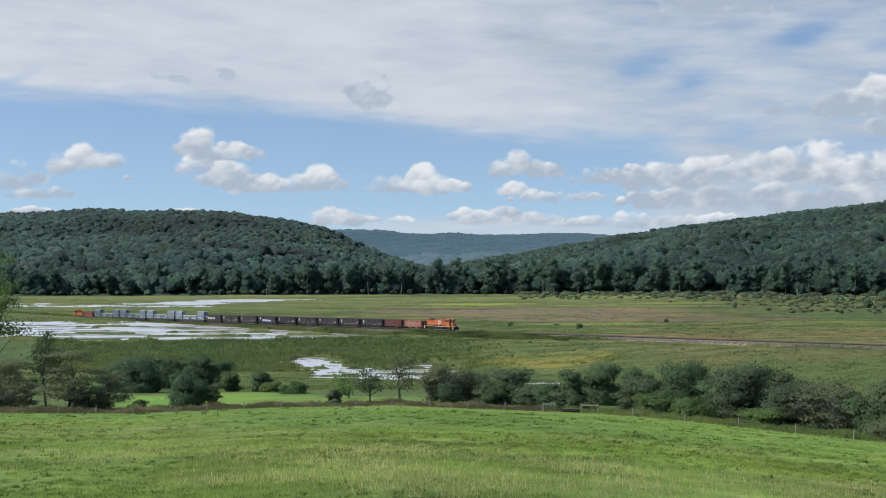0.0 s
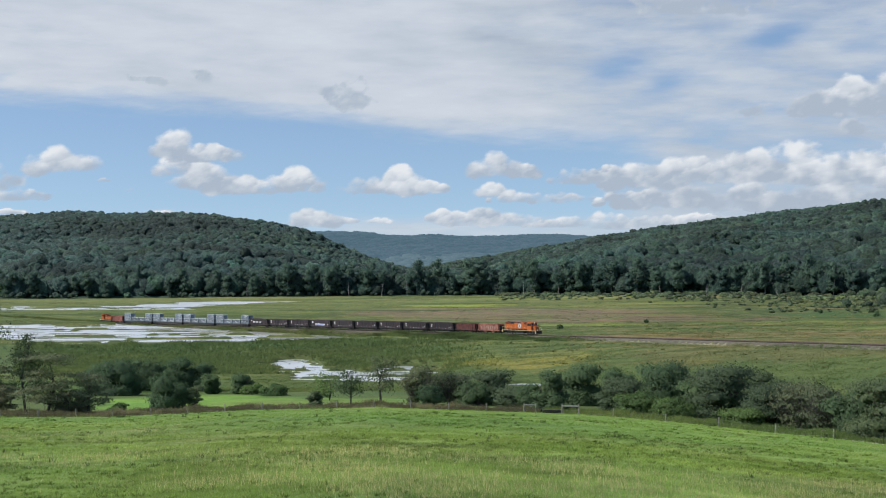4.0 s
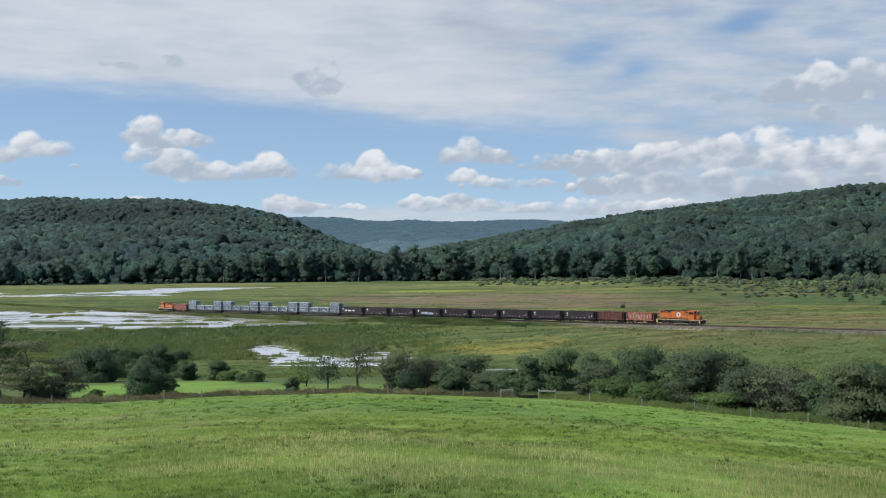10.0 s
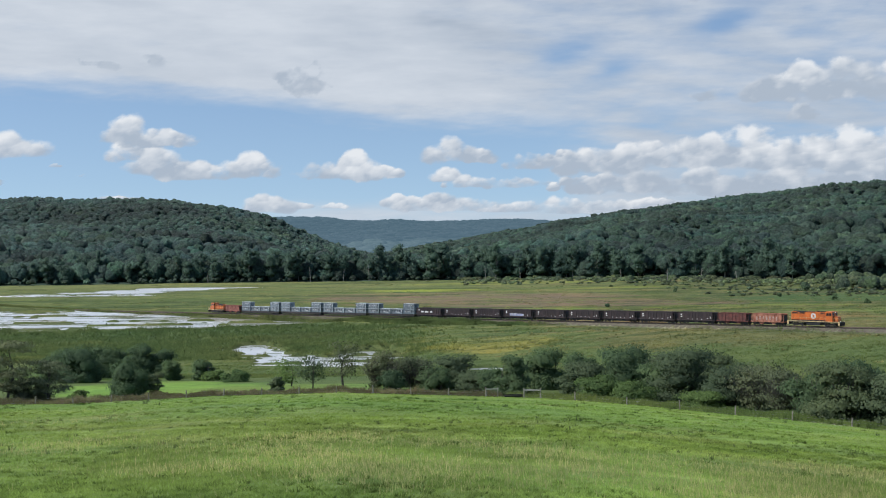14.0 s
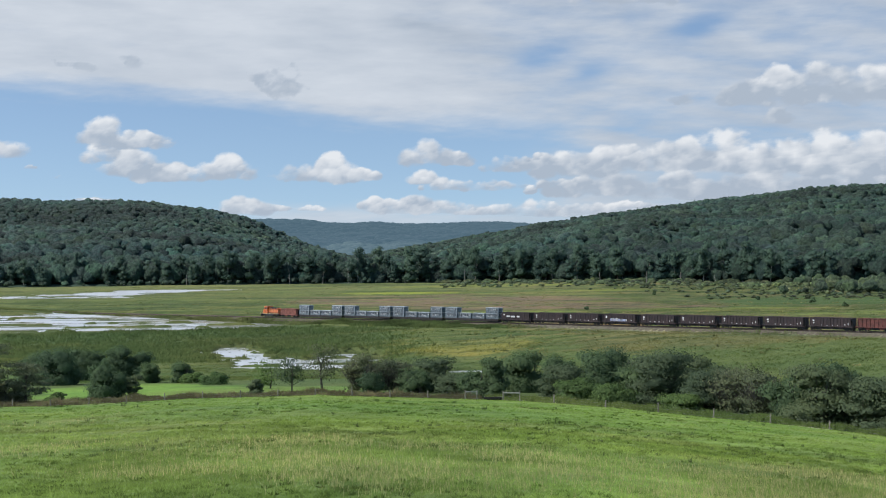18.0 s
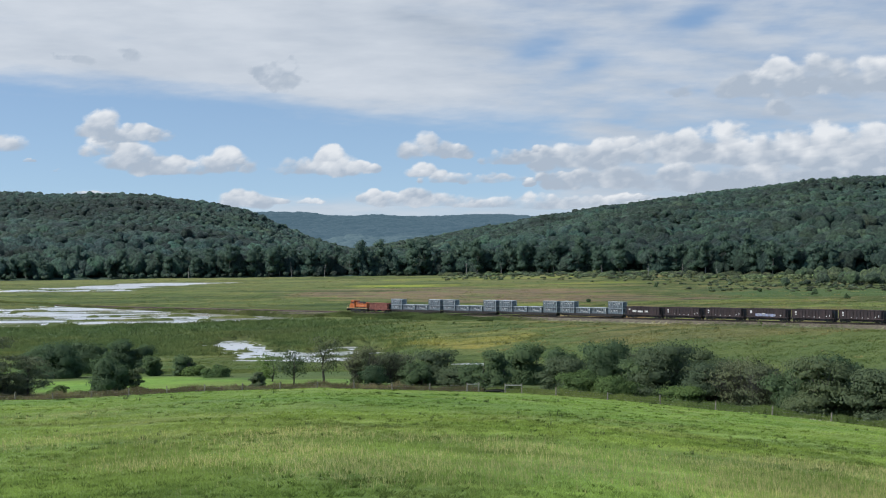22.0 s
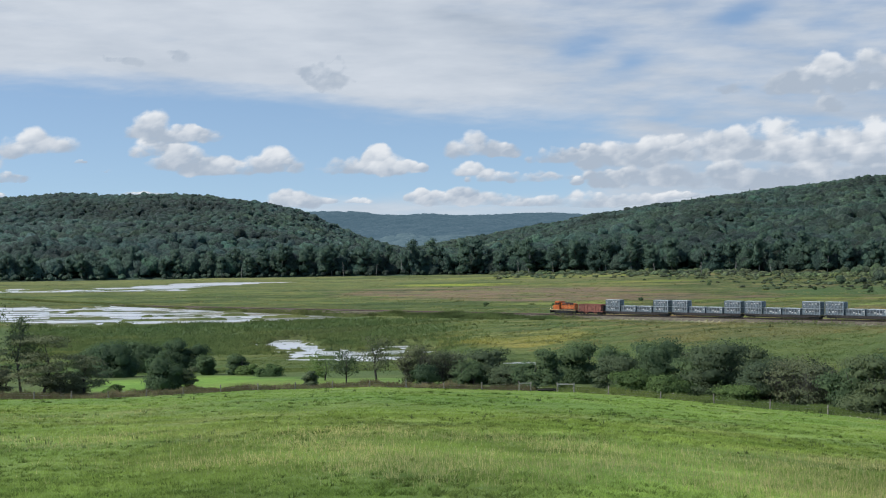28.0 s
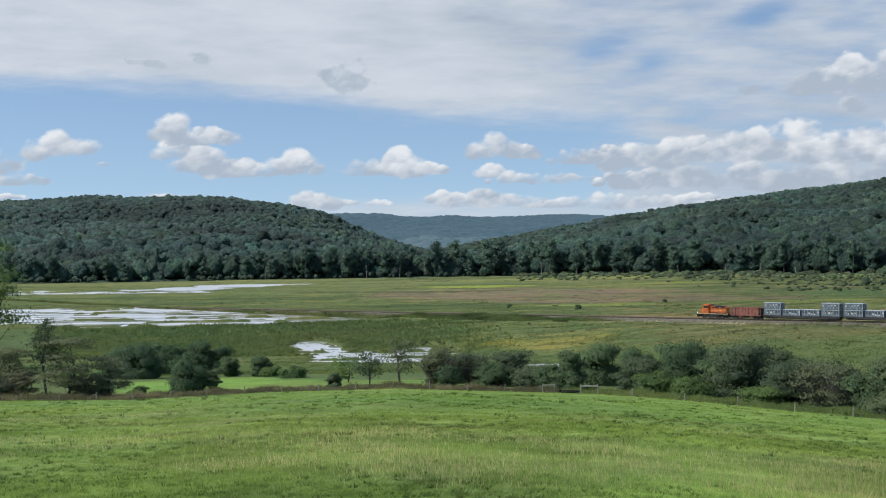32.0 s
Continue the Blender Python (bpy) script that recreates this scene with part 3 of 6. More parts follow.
x, y = scatter(90000, -0.36, 0.42, 15, 190)
keep = field_mask(x, y)
x, y = x[keep], y[keep]
patch = W2.fbm(x / 4, y / 6, 3)
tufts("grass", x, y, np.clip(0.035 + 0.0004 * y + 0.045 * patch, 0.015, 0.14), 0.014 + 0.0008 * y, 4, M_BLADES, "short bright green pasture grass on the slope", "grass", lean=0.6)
x, y = scatter(60000, -0.36, 0.42, 15, 120)
d = W3.fbm(x / 9, y / 14, 4) + 0.5 * sstep(60, 22, y) - 0.15 * sstep(-0.05, 0.1, x / y) + rng.normal(0, 0.08, len(x))
keep = field_mask(x, y) & (d > 0.5)
x, y = x[keep], y[keep]
tufts("dry_grass", x, y, rng.uniform(0.06, 0.2, len(x)), 0.005 + 0.0003 * y, 2, M_BLADES, "straw-coloured seeding grass stalks in the pasture", "grass", (0.31, 0.32, 0.15), 0.3)
x, y = scatter(5200, -0.36, 0.42, 17, 188, 1.0)
keep = field_mask(x, y) & (W1.fbm(x / 9, y / 13, 4) + rng.normal(0, 0.22, len(x)) > 0.1)
x, y = x[keep], y[keep]
shade = rng.uniform(0.48, 0.92, len(x))[:, None]
tufts("tussocks", x, y, rng.uniform(0.02, 0.06, len(x)) + 0.0007 * y, (0.02 + 0.001 * y) * np.where(y > 45, rng.choice((1.0, 1.0, 1.0, 2.4), len(x)), 1.0), 18, M_BLADES, "darker rank tussocks scattered in the pasture", "grass", herbage(x, y) * shade, 1.3)
x, y = scatter(170, -0.36, 0.42, 30, 188, 1.0)
keep = field_mask(x, y)
x, y = x[keep], y[keep]
tufts("weeds", x, y, rng.uniform(0.02, 0.06, len(x)) + rng.uniform(0.0012, 0.0028, len(x)) * y, 0.015 + 0.0006 * y, 9, M_BLADES, "upright dark thistles and docks in the pasture", "weeds", (0.07, 0.10, 0.04), 0.4)

# sedges and reeds of the marsh
x, y = scatter(85000, -0.42, 0.46, 300, 1230)
k = x / y
s, n = along(x, y)
keep = (pond(k, y) < -0.08) & (np.abs(n) > 3.3) & (y < np.interp(k, EDGE_K, EDGE_Y))
x, y, k = x[keep], y[keep], k[keep]
hgt = 0.10 + 0.22 * np.clip(W2.fbm(k * 42, np.log(y) * 40, 3) + 0.4, 0, 1) + 0.25 * sstep(0.1, 0.4, W1.fbm(k * 24 + 9, np.log(y) * 60, 4)) * (y < 620)
tufts("reeds", x, y, hgt, 0.16 + 0.00045 * y, 3, M_REEDS, "green and tawny reeds and sedges covering the marsh", "reeds", lean=0.35)

# hummocks of straw-coloured and of dark sedge
for name, tint, words, sd in (("straw_sedge", (0.18, 0.185, 0.08), "straw-coloured sedge hummocks on the marsh", 0.0), ("dark_sedge", (0.085, 0.112, 0.045), "dark sedge hummocks on the marsh", 31.0)):
    x, y = scatter(4500 if sd == 0 else 2200, -0.42, 0.46, 310, 1200)
    k = x / y
    s, n = along(x, y)
    keep = (pond(k, y) < -0.2) & (np.abs(n) > 7) & (y < np.interp(k, EDGE_K, EDGE_Y)) & (W2.fbm(k * 15 + sd, np.log(y) * 95 + sd, 5) + rng.normal(0, 0.12, len(x)) > 0.18) & ~((y < 560) & (k < 0.08) & (sd == 0))
    x, y = x[keep], y[keep]
    tufts(name, x, y, rng.uniform(0.2, 0.45, len(x)) + 0.0002 * y, 0.4 + 0.001 * y, 7, M_REEDS, words, "sedge", tint, 0.5)

# tall reed beds round the near ponds
x, y = scatter(60000, -0.30, 0.06, 385, 540)
k = x / y
s, n = along(x, y)
w = pond(k, y)
bed = (w < -0.1) & (n > 12) & (y < 505 + 22 * W1(k * 60, y / 20)) & (rng.uniform(0, 1, len(x)) < sstep(0.06, -0.06, k + 0.03 * W2(k * 40, y / 12))) & ((w > -0.75) | (rng.uniform(0, 1, len(x)) < 0.55))
x, y = x[bed], y[bed]
tufts("tall_reeds", x, y, rng.uniform(0.5, 1.1, len(x)), np.full(len(x), 0.34), 3, M_REEDS, "tall dark green and brown reeds fringing the ponds", "reeds", herbage(x, y) * 0.95 + (0.004, 0.007, 0.002), 0.4)

# rough grass on the shoulders of the railway
s = rng.uniform(-420, 330, 26000)
n = rng.uniform(2.3, 5.5, 26000) * np.where(rng.uniform(0, 1, 26000) < 0.75, 1, -1)
keep = rng.uniform(0, 1, 26000) > (0.75 + 0.25 * sstep(-0.1, 0.2, W1.fbm(s / 14, n * 0, 3))) * sstep(60, 100, s) * (n > 0)
s, n = s[keep], n[keep]
x, y = TRACK_0[0] + TRACK_U[0] * s + TRACK_U[1] * n, TRACK_0[1] + TRACK_U[1] * s - TRACK_U[0] * n
tufts("verge_grass", x, y, rng.uniform(0.65, 1.2, len(x)) * (0.85 + 0.3 * W2(s / 9, n / 9)) * np.where(n > 0, np.interp(s, (-90, -30), (1.0, 0.55)) * (0.95 + 0.7 * W1(s / 11, n * 0)), 0.35), np.full(len(x), 0.4), 3, M_BLADES, "rough green and tawny grass along the railway", "grass", herbage(x + 9, y) * 0.5 + (0.05, 0.065, 0.022), 0.35)

# thicket of tall reeds and willow shoots before the railway
s, n = rng.uniform(-40, 92, 16000), rng.uniform(5, 20, 16000)
hump = np.clip(W2.fbm(s / 17 + 4, n / 9, 4) + 0.45, 0, 1) * sstep(-40, -18, s) * sstep(92, 62, s) * sstep(20, 13, n)
keep = hump > 0.15
s, n, hump = s[keep], n[keep], hump[keep]
x, y = TRACK_0[0] + TRACK_U[0] * s + TRACK_U[1] * n, TRACK_0[1] + TRACK_U[1] * s - TRACK_U[0] * n
tufts("reed_thicket", x, y, 0.5 + 2.0 * hump, np.full(len(x), 0.3), 4, M_REEDS, "tall green reeds and willow shoots before the railway", "reeds", np.array((0.085, 0.125, 0.046)) * (0.85 + 0.4 * W1(s / 8, n / 5)[:, None]), 0.3)

# rank brown growth along the fence
k = rng.uniform(-0.4, 0.085, 15000)
y = np.interp(k, FENCE_K, FENCE_Y) * rng.uniform(1.0, 1.08, 15000)
tall = 0.3 + 1.35 * np.clip(W2.fbm(k * 90, y / 3, 3) + 0.25, 0, 1) * (0.7 + 0.5 * W1.fbm(k * 30, y / 9, 2))
tint = np.where(rng.uniform(0, 1, (15000, 1)) < 0.6, (0.08, 0.072, 0.046), (0.075, 0.092, 0.04)) * np.where(W1(k * 50, y / 4) > 0.35, 1.6, 1.0)[:, None]
tufts("fence_weeds", k * y, y, tall, np.full(15000, 0.13), 4, M_BLADES, "brown goldenrod and grasses along the fence", "weeds", tint, 0.25)
k = rng.uniform(0.09, 0.46, 9000)
y = np.interp(k, FENCE_K, FENCE_Y) * rng.uniform(1.015, 1.09, 9000)
tufts("fence_scrub", k * y, y, 0.3 + 0.7 * np.clip(W2.fbm(k * 90, y / 3, 3) + 0.4, 0, 1), np.full(9000, 0.16), 4, M_BLADES, "rank green undergrowth behind the fence", "weeds", (0.10, 0.145, 0.045), 0.35)

# ---- trees ----


def crown_arrays(g, w, h, leaf, count, lumps, base=0.0, low=0.18, open_=0.15, lump=1.0, flat=0.9):
    """Leaf clumps on several uneven lobes: quads, as vertices and faces, standing on z = base."""
    cs = []
    for i in range(lumps):
        a, q = g.uniform(0, 6.283), g.uniform(0, 1) ** 0.5
        zz = low + (0.93 - low) * g.uniform(0, 1) ** 1.25
        rad = w * 0.5 * q * (1 - 0.75 * abs(zz - 0.42) ** 1.3) * 0.72
        cs.append((math.cos(a) * rad, math.sin(a) * rad, base + zz * h, w * lump * g.uniform(0.09, 0.28), 0.0))
        cs[-1] = cs[-1][:4] + (max(flat * cs[-1][3], h * 0.05),)
    cs = np.array(cs)
    pick = g.choice(lumps, count, p=(cs[:, 3] ** 2) / (cs[:, 3] ** 2).sum())
    d = g.normal(0, 1, (count, 3))
    d[:, 2] = np.abs(d[:, 2]) * 1.0 - 0.35 * g.uniform(0, 1, count)
    d /= np.linalg.norm(d, axis=1)[:, None]
    r = g.uniform(0.84, 1.06, count)[:, None] * (1 + open_ * g.normal(0, 1, (count, 1)))
    p = cs[pick, :3] + d * r * cs[pick][:, [3, 3, 4]]
    p[:, 2] = np.maximum(p[:, 2], base * 0.9 + 0.1)
    # each clump a bent quad, facing mostly outwards
    nrm = d + g.normal(0, 0.24, (count, 3))
    nrm /= np.linalg.norm(nrm, axis=1)[:, None]
    t = np.cross(nrm, g.normal(0, 1, (count, 3)))
    t /= np.linalg.norm(t, axis=1)[:, None]
    b = np.cross(nrm, t)
    sz = (leaf * g.uniform(0.55, 1.3, count))[:, None]
    bend = nrm * sz * 0.35
    v = np.stack((p - t * sz - bend, p - b * sz * 0.7, p + t * sz - bend, p + b * sz * 0.7), 1).reshape(-1, 3)
    f = np.arange(count * 4).reshape(-1, 4)
    soft = d + 0.2 * nrm + (0, 0, 0.5)
    soft /= np.linalg.norm(soft, axis=1)[:, None]
    return v, f, cs, np.repeat(soft, 4, 0)


def core_blob(g, w, h, z0, level=2):
    """Inner mass of a crown, lumpy."""
    seed_at = g.uniform(0, 40)
    bm = bmesh.new()
    bmesh.ops.create_icosphere(bm, subdivisions=level, radius=1)
    for q in bm.verts:
        f = 0.82 + 0.42 * noise.noise(q.co * 2.1 + Vector((seed_at, 0, w)))
        q.co = Vector((q.co.x * w * 0.5 * f, q.co.y * w * 0.5 * f, z0 + h * 0.5 + q.co.z * h * 0.5 * f))
    v = np.array([q.co[:] for q in bm.verts])
    f = np.array([[q.index for q in p.verts] for p in bm.faces])
    bm.free()
    return v, f


def lobes(g, cs, fill, level=2):
    """Dense inner foliage of each lobe, as uneven smooth masses."""
    V, F, N, off = [], [], [], 0
    for c in cs:
        v, f = core_blob(g, 1.0, 1.0, -0.5, level)
        d = v / np.linalg.norm(v, axis=1)[:, None]
        V.append(c[:3] + v * 2 * fill * c[[3, 3, 4]])
        N.append(0.65 * d + (0, 0, 0.3) + 0.9 * (c[:3] - cs[:, :3].mean(0)) / (np.abs(cs[:, :3] - cs[:, :3].mean(0)).max()))
        F.append(f + off)
        off += len(v)
    n = np.concatenate(N)
    return np.concatenate(V), np.concatenate(F), n / np.linalg.norm(n, axis=1)[:, None]


def tree(name, m, w, h, leaf, count, lumps, mat, bark, label, category, seed, trunk=0.25, clear=0.08, group="", stems=1, open_=0.15, low=0.18, fill=0.0, lump=1.0, flat=0.9, level=2, twigs=0):
    g = np.random.default_rng(seed)
    ob = empty(name, m, label, category, group)
    base = h * clear
    v, f, cs, nr = crown_arrays(g, w, h - base, leaf, count, lumps, base, low, open_, lump, flat)
    if fill:
        v2, f2, n2 = lobes(g, cs, fill, level)
        f = np.concatenate((f[:, :3], f[:, [0, 2, 3]], f2 + len(v)))
        v, nr = np.concatenate((v, v2)), np.concatenate((nr, n2))
    crown = new("crown", sheet("crown", v, f, mat, normals=nr))
    crown.parent = ob
    bm = bmesh.new()
    for i in range(stems):
        a = g.uniform(0, 6.283)
        o = Vector((math.cos(a), math.sin(a), 0)) * (0.0 if stems == 1 else w * 0.12)
        mid = o * 1.6 + Vector((g.normal(0, 0.05) * w, g.normal(0, 0.05) * w, h * 0.45))
        top = Vector((g.normal(0, 0.06) * w, g.normal(0, 0.06) * w, h * 0.86)) + o * 1.5
        cyl(bm, o - Vector((0, 0, 0.4)), mid, trunk, trunk * 0.7, 7)
        cyl(bm, mid, top, trunk * 0.7, trunk * 0.15, 6)
        for c in cs[i::stems][:9]:
            fr = min(0.85, max(0.15, (c[2] / h) * 0.7))
            st = o.lerp(mid, min(1, fr / 0.5)) if fr < 0.5 else mid.lerp(top, (fr - 0.5) / 0.5)
            cyl(bm, st, Vector(c[:3]), trunk * 0.38, trunk * 0.08, 5)
    part("trunk", bm, bark, ob)
    if twigs:
        bm = bmesh.new()
        for i in range(twigs):
            a, q = g.uniform(0, 6.283), g.uniform(0, 1) ** 0.6
            o = Vector((math.cos(a), math.sin(a), 0)) * w * 0.22 * q + Vector((0, 0, h * g.uniform(0.1, 0.45)))
            tip = Vector((math.cos(a), math.sin(a), 0)) * w * (0.12 + 0.34 * q) + Vector((g.normal(0, 0.25), g.normal(0, 0.25), h * (1.02 - 0.3 * q * q) * g.uniform(0.7, 1.05)))
            cyl(bm, o, tip, 0.03, 0.012, 3)
        part("twig_spray", bm, M_TWIG, ob, "fine grey-brown bare wood")
    return ob


def stand(k, y):
    x = k * y
    return x, y, float(ground(np.array([x]), np.array([y]))[0])


# bearing, distance, width, height
DARK = ((-0.322, 240, 6.5, 6.0), (-0.222, 290, 11.0, 6.4), (-0.239, 300, 9.0, 5.8), (-0.187, 216, 7.6, 4.3), (0.079, 204, 4.6, 3.2), (-0.181, 310, 8.0, 6.5), (-0.156, 292, 5.0, 3.6),
        (-0.133, 290, 5.5, 3.8), (-0.202, 320, 10.0, 6.5), (-0.168, 312, 8.0, 5.5), (0.0025, 213, 5.0, 3.0), (0.036, 215, 5.5, 3.0),
        (0.092, 196, 5.6, 5.3), (0.117, 225, 10.5, 6.0), (0.178, 208, 9.5, 6.6), (0.198, 195, 6.0, 4.4), (0.317, 165, 6.5, 5.6), (0.145, 240, 7, 5.2), (0.36, 160, 8, 6.5))
OLIVE = ((-0.312, 209, 6.0, 3.6), (-0.335, 207, 8.0, 5.6), (-0.262, 209, 6.5, 3.4))
GREY = ((-0.081, 210, 3.0, 2.6), (0.066, 212, 7.0, 2.8), (-0.17, 217, 3.6, 3.6), (0.144, 205, 8.0, 4.6), (0.219, 192, 11.5, 7.4), (0.252, 182, 8.0, 5.2), (0.05, 222, 8.0, 5.0),
        (0.34, 158, 8.5, 6.6), (0.24, 205, 9.0, 6.5), (0.385, 152, 8.0, 6.0), (0.27, 190, 7.0, 5.4), (0.41, 150, 8.0, 6.5))
BROWN = ((-0.004, 216, 6.5, 5.6), (0.02, 218, 7.0, 5.2), (0.278, 178, 9.0, 5.6), (0.298, 172, 7.0, 5.2), (0.2, 215, 7.5, 6.0), (0.35, 170, 8.0, 5.8))
LIGHT = ((-0.11, 270, 6.5, 2.2), (0.157, 190, 6.5, 3.3), (-0.126, 285, 5.0, 2.0), (0.185, 186, 7.0, 2.4), (0.235, 176, 6.0, 2.0), (-0.225, 205, 4.0, 1.6))
seed = 100
for rows, mat, words, op in ((DARK, M_DARK_LEAF, "dark green leafy bush behind the field fence", 0.12), (GREY, M_GREY_LEAF, "grey-green spreading willow bush behind the field fence", 0.22),
                             (BROWN, M_BROWN_LEAF, "thin brownish half-bare bush near the field fence", 0.26), (OLIVE, M_OLIVE_LEAF, "airy olive-grey bush with thin foliage by the field fence", 0.32), (LIGHT, M_LIGHT_LEAF, "low light green shrub on the meadow edge", 0.15)):
    for k, y, w, h in rows:
        seed += 1
        xx, yy, zz = stand(k, y)
        cnt = int(min(11000, 190 * w * h + 1000) * (0.9 if op > 0.31 else 0.4 if op > 0.25 else 1))
        tree("bush", pose(xx, yy, zz - 0.1), w * 1.12, h * 1.05, 0.15, cnt, 18 + int(w * 2.6), mat, M_BARK, words, "bush", seed, 0.09 + 0.008 * h, 0.0, "bushes below the field", 3, op, 0.03, 0.78 if op < 0.15 else 0.62 if op < 0.25 else 0.2 if op < 0.31 else 0.0, 0.95, 0.8 if op < 0.15 else 0.48, 1, 260 if 0.25 < op < 0.31 else 0)

for k, y, w, h, cnt, mat, clear, words, cat in ((-0.331, 207, 9.5, 24.5, 4200, M_LIGHT_LEAF, 0.35, "tall yellow-green tree at the field corner", "tree"),
                                                (-0.292, 206, 6.4, 12.4, 1900, M_GREY_LEAF, 0.12, "slender sparse tree with a dark trunk", "tree"),
                                                (-0.054, 213, 6.0, 6.2, 1300, M_GREY_LEAF, 0.12, "small sparse tree by the fence", "tree"),
                                                (-0.0315, 212, 6.0, 7.4, 1500, M_BROWN_LEAF, 0.12, "small dark-trunked half-bare tree by the fence", "tree"),
                                                (-0.07, 236, 6.5, 4.6, 1200, M_LIGHT_LEAF, 0.05, "thin yellowish willow in front of the pond", "tree")):
    seed += 1
    xx, yy, zz = stand(k, y)
    tree("tree", pose(xx, yy, zz - 0.1), w, h, 0.2 if cnt > 2000 else 0.15, cnt, 24, mat, M_BARK, words, cat, seed, 0.22 if cnt > 1400 else 0.14, clear, "trees by the field", 1, 0.4)

# spreading hawthorns at the field corner: foliage in level sprays over a dark trunk
for k, y, w, h, words in ((-0.277, 206, 12.5, 9.4, "broad spreading hawthorn with layered olive foliage and dark trunk"), (-0.246, 208, 8.0, 6.2, "low spreading hawthorn with drooping olive sprays"),
                          (-0.318, 212, 9.0, 8.0, "dark-trunked hawthorn with thin layered foliage")):
    seed += 1
    xx, yy, zz = stand(k, y)
    tree("tree", pose(xx, yy, zz - 0.1), w, h, 0.13, int(75 * w * h), 44, M_HAW_LEAF, M_BARK, words, "tree", seed, 0.24, 0.12, "trees by the field", 1, 0.22, 0.12, 0.25, 0.8, 0.26, 1)

# the front row of the forest, tree by tree
PROTO = []
for i in range(7):
    w, h = rng.uniform(9, 14), rng.uniform(26, 33)
    t = tree("forest_tree", pose(0, -60 - 40 * i, 0), w, h, 0.6, 1300, 24, M_FOREST, M_PALE_BARK if i % 3 == 0 else M_BARK,
             "tall dark green broadleaf tree at the forest edge", "tree", 500 + i, 0.3, 0.06 if i % 2 else 0.16, "trees of the forest edge", 1, 0.16, 0.06, 0.75, 1.3, 0.9, 1)
    PROTO.append(t)
row_k = np.linspace(-0.41, 0.45, 165)
for i, k in enumerate(row_k):
    k = k + rng.uniform(-0.002, 0.002)
    y = float(np.interp(k, EDGE_K, EDGE_Y)) + rng.uniform(-6, 22)
    xx, yy, zz = stand(k, y)
    sc = rng.uniform(0.72, 1.12) * (0.8 if k < -0.12 else 1.0)
    src = PROTO[i % 7]
    if i < 7:
        src.matrix_world = pose(xx, yy, zz - 0.3, 0, 0, rng.uniform(0, 360))
    else:
        copy_thing(src, pose(xx, yy, zz - 0.3, 0, 0, rng.uniform(0, 360)) @ Matrix.Diagonal((sc, sc, sc * rng.uniform(0.9, 1.1), 1)))


def crown_dome(g, level, lobes_n):
    """Upper part of a broadleaf crown, unit wide: the joined outline of rounded boughs, with soft normals."""
    bm = bmesh.new()
    bmesh.ops.create_icosphere(bm, subdivisions=level, radius=1)
    d = np.array([q.co[:] for q in bm.verts])
    f = np.array([[q.index for q in p.verts] for p in bm.faces])
    bm.free()
    a, zz = g.uniform(0, 6.283, lobes_n), g.uniform(-0.25, 0.9, lobes_n)
    rr = np.sqrt(1 - zz * zz) * g.uniform(0.22, 0.34, lobes_n)
    c = np.c_[np.cos(a) * rr, np.sin(a) * rr, zz * 0.3]
    c[0] = (0, 0, 0.02)
    r = g.uniform(0.15, 0.25, lobes_n)
    r[0] = 0.3
    cd = d @ c.T
    q = cd + np.sqrt(np.maximum(r ** 2 - (c ** 2).sum(1) + cd ** 2, 0))
    q = np.where(r ** 2 - (c ** 2).sum(1) + cd ** 2 > 0, q, 0.2)
    i = q.argmax(1)
    v = d * q.max(1)[:, None] * (1 + 0.04 * g.normal(0, 1, (len(d), 1)))
    n = (v - c[i]) / r[i][:, None] * 0.75 + d * 0.35 + (0, 0, 0.45)
    keep = (d[f][:, :, 2].max(1) > -0.35)
    f = f[keep]
    used_v = np.unique(f)
    back = np.full(len(v), -1)
    back[used_v] = np.arange(len(used_v))
    v, n = v[used_v], n[used_v]
    v[:, 2] *= 1.25
    return v + (0, 0, 0.55), back[f], n / np.linalg.norm(n, axis=1)[:, None]


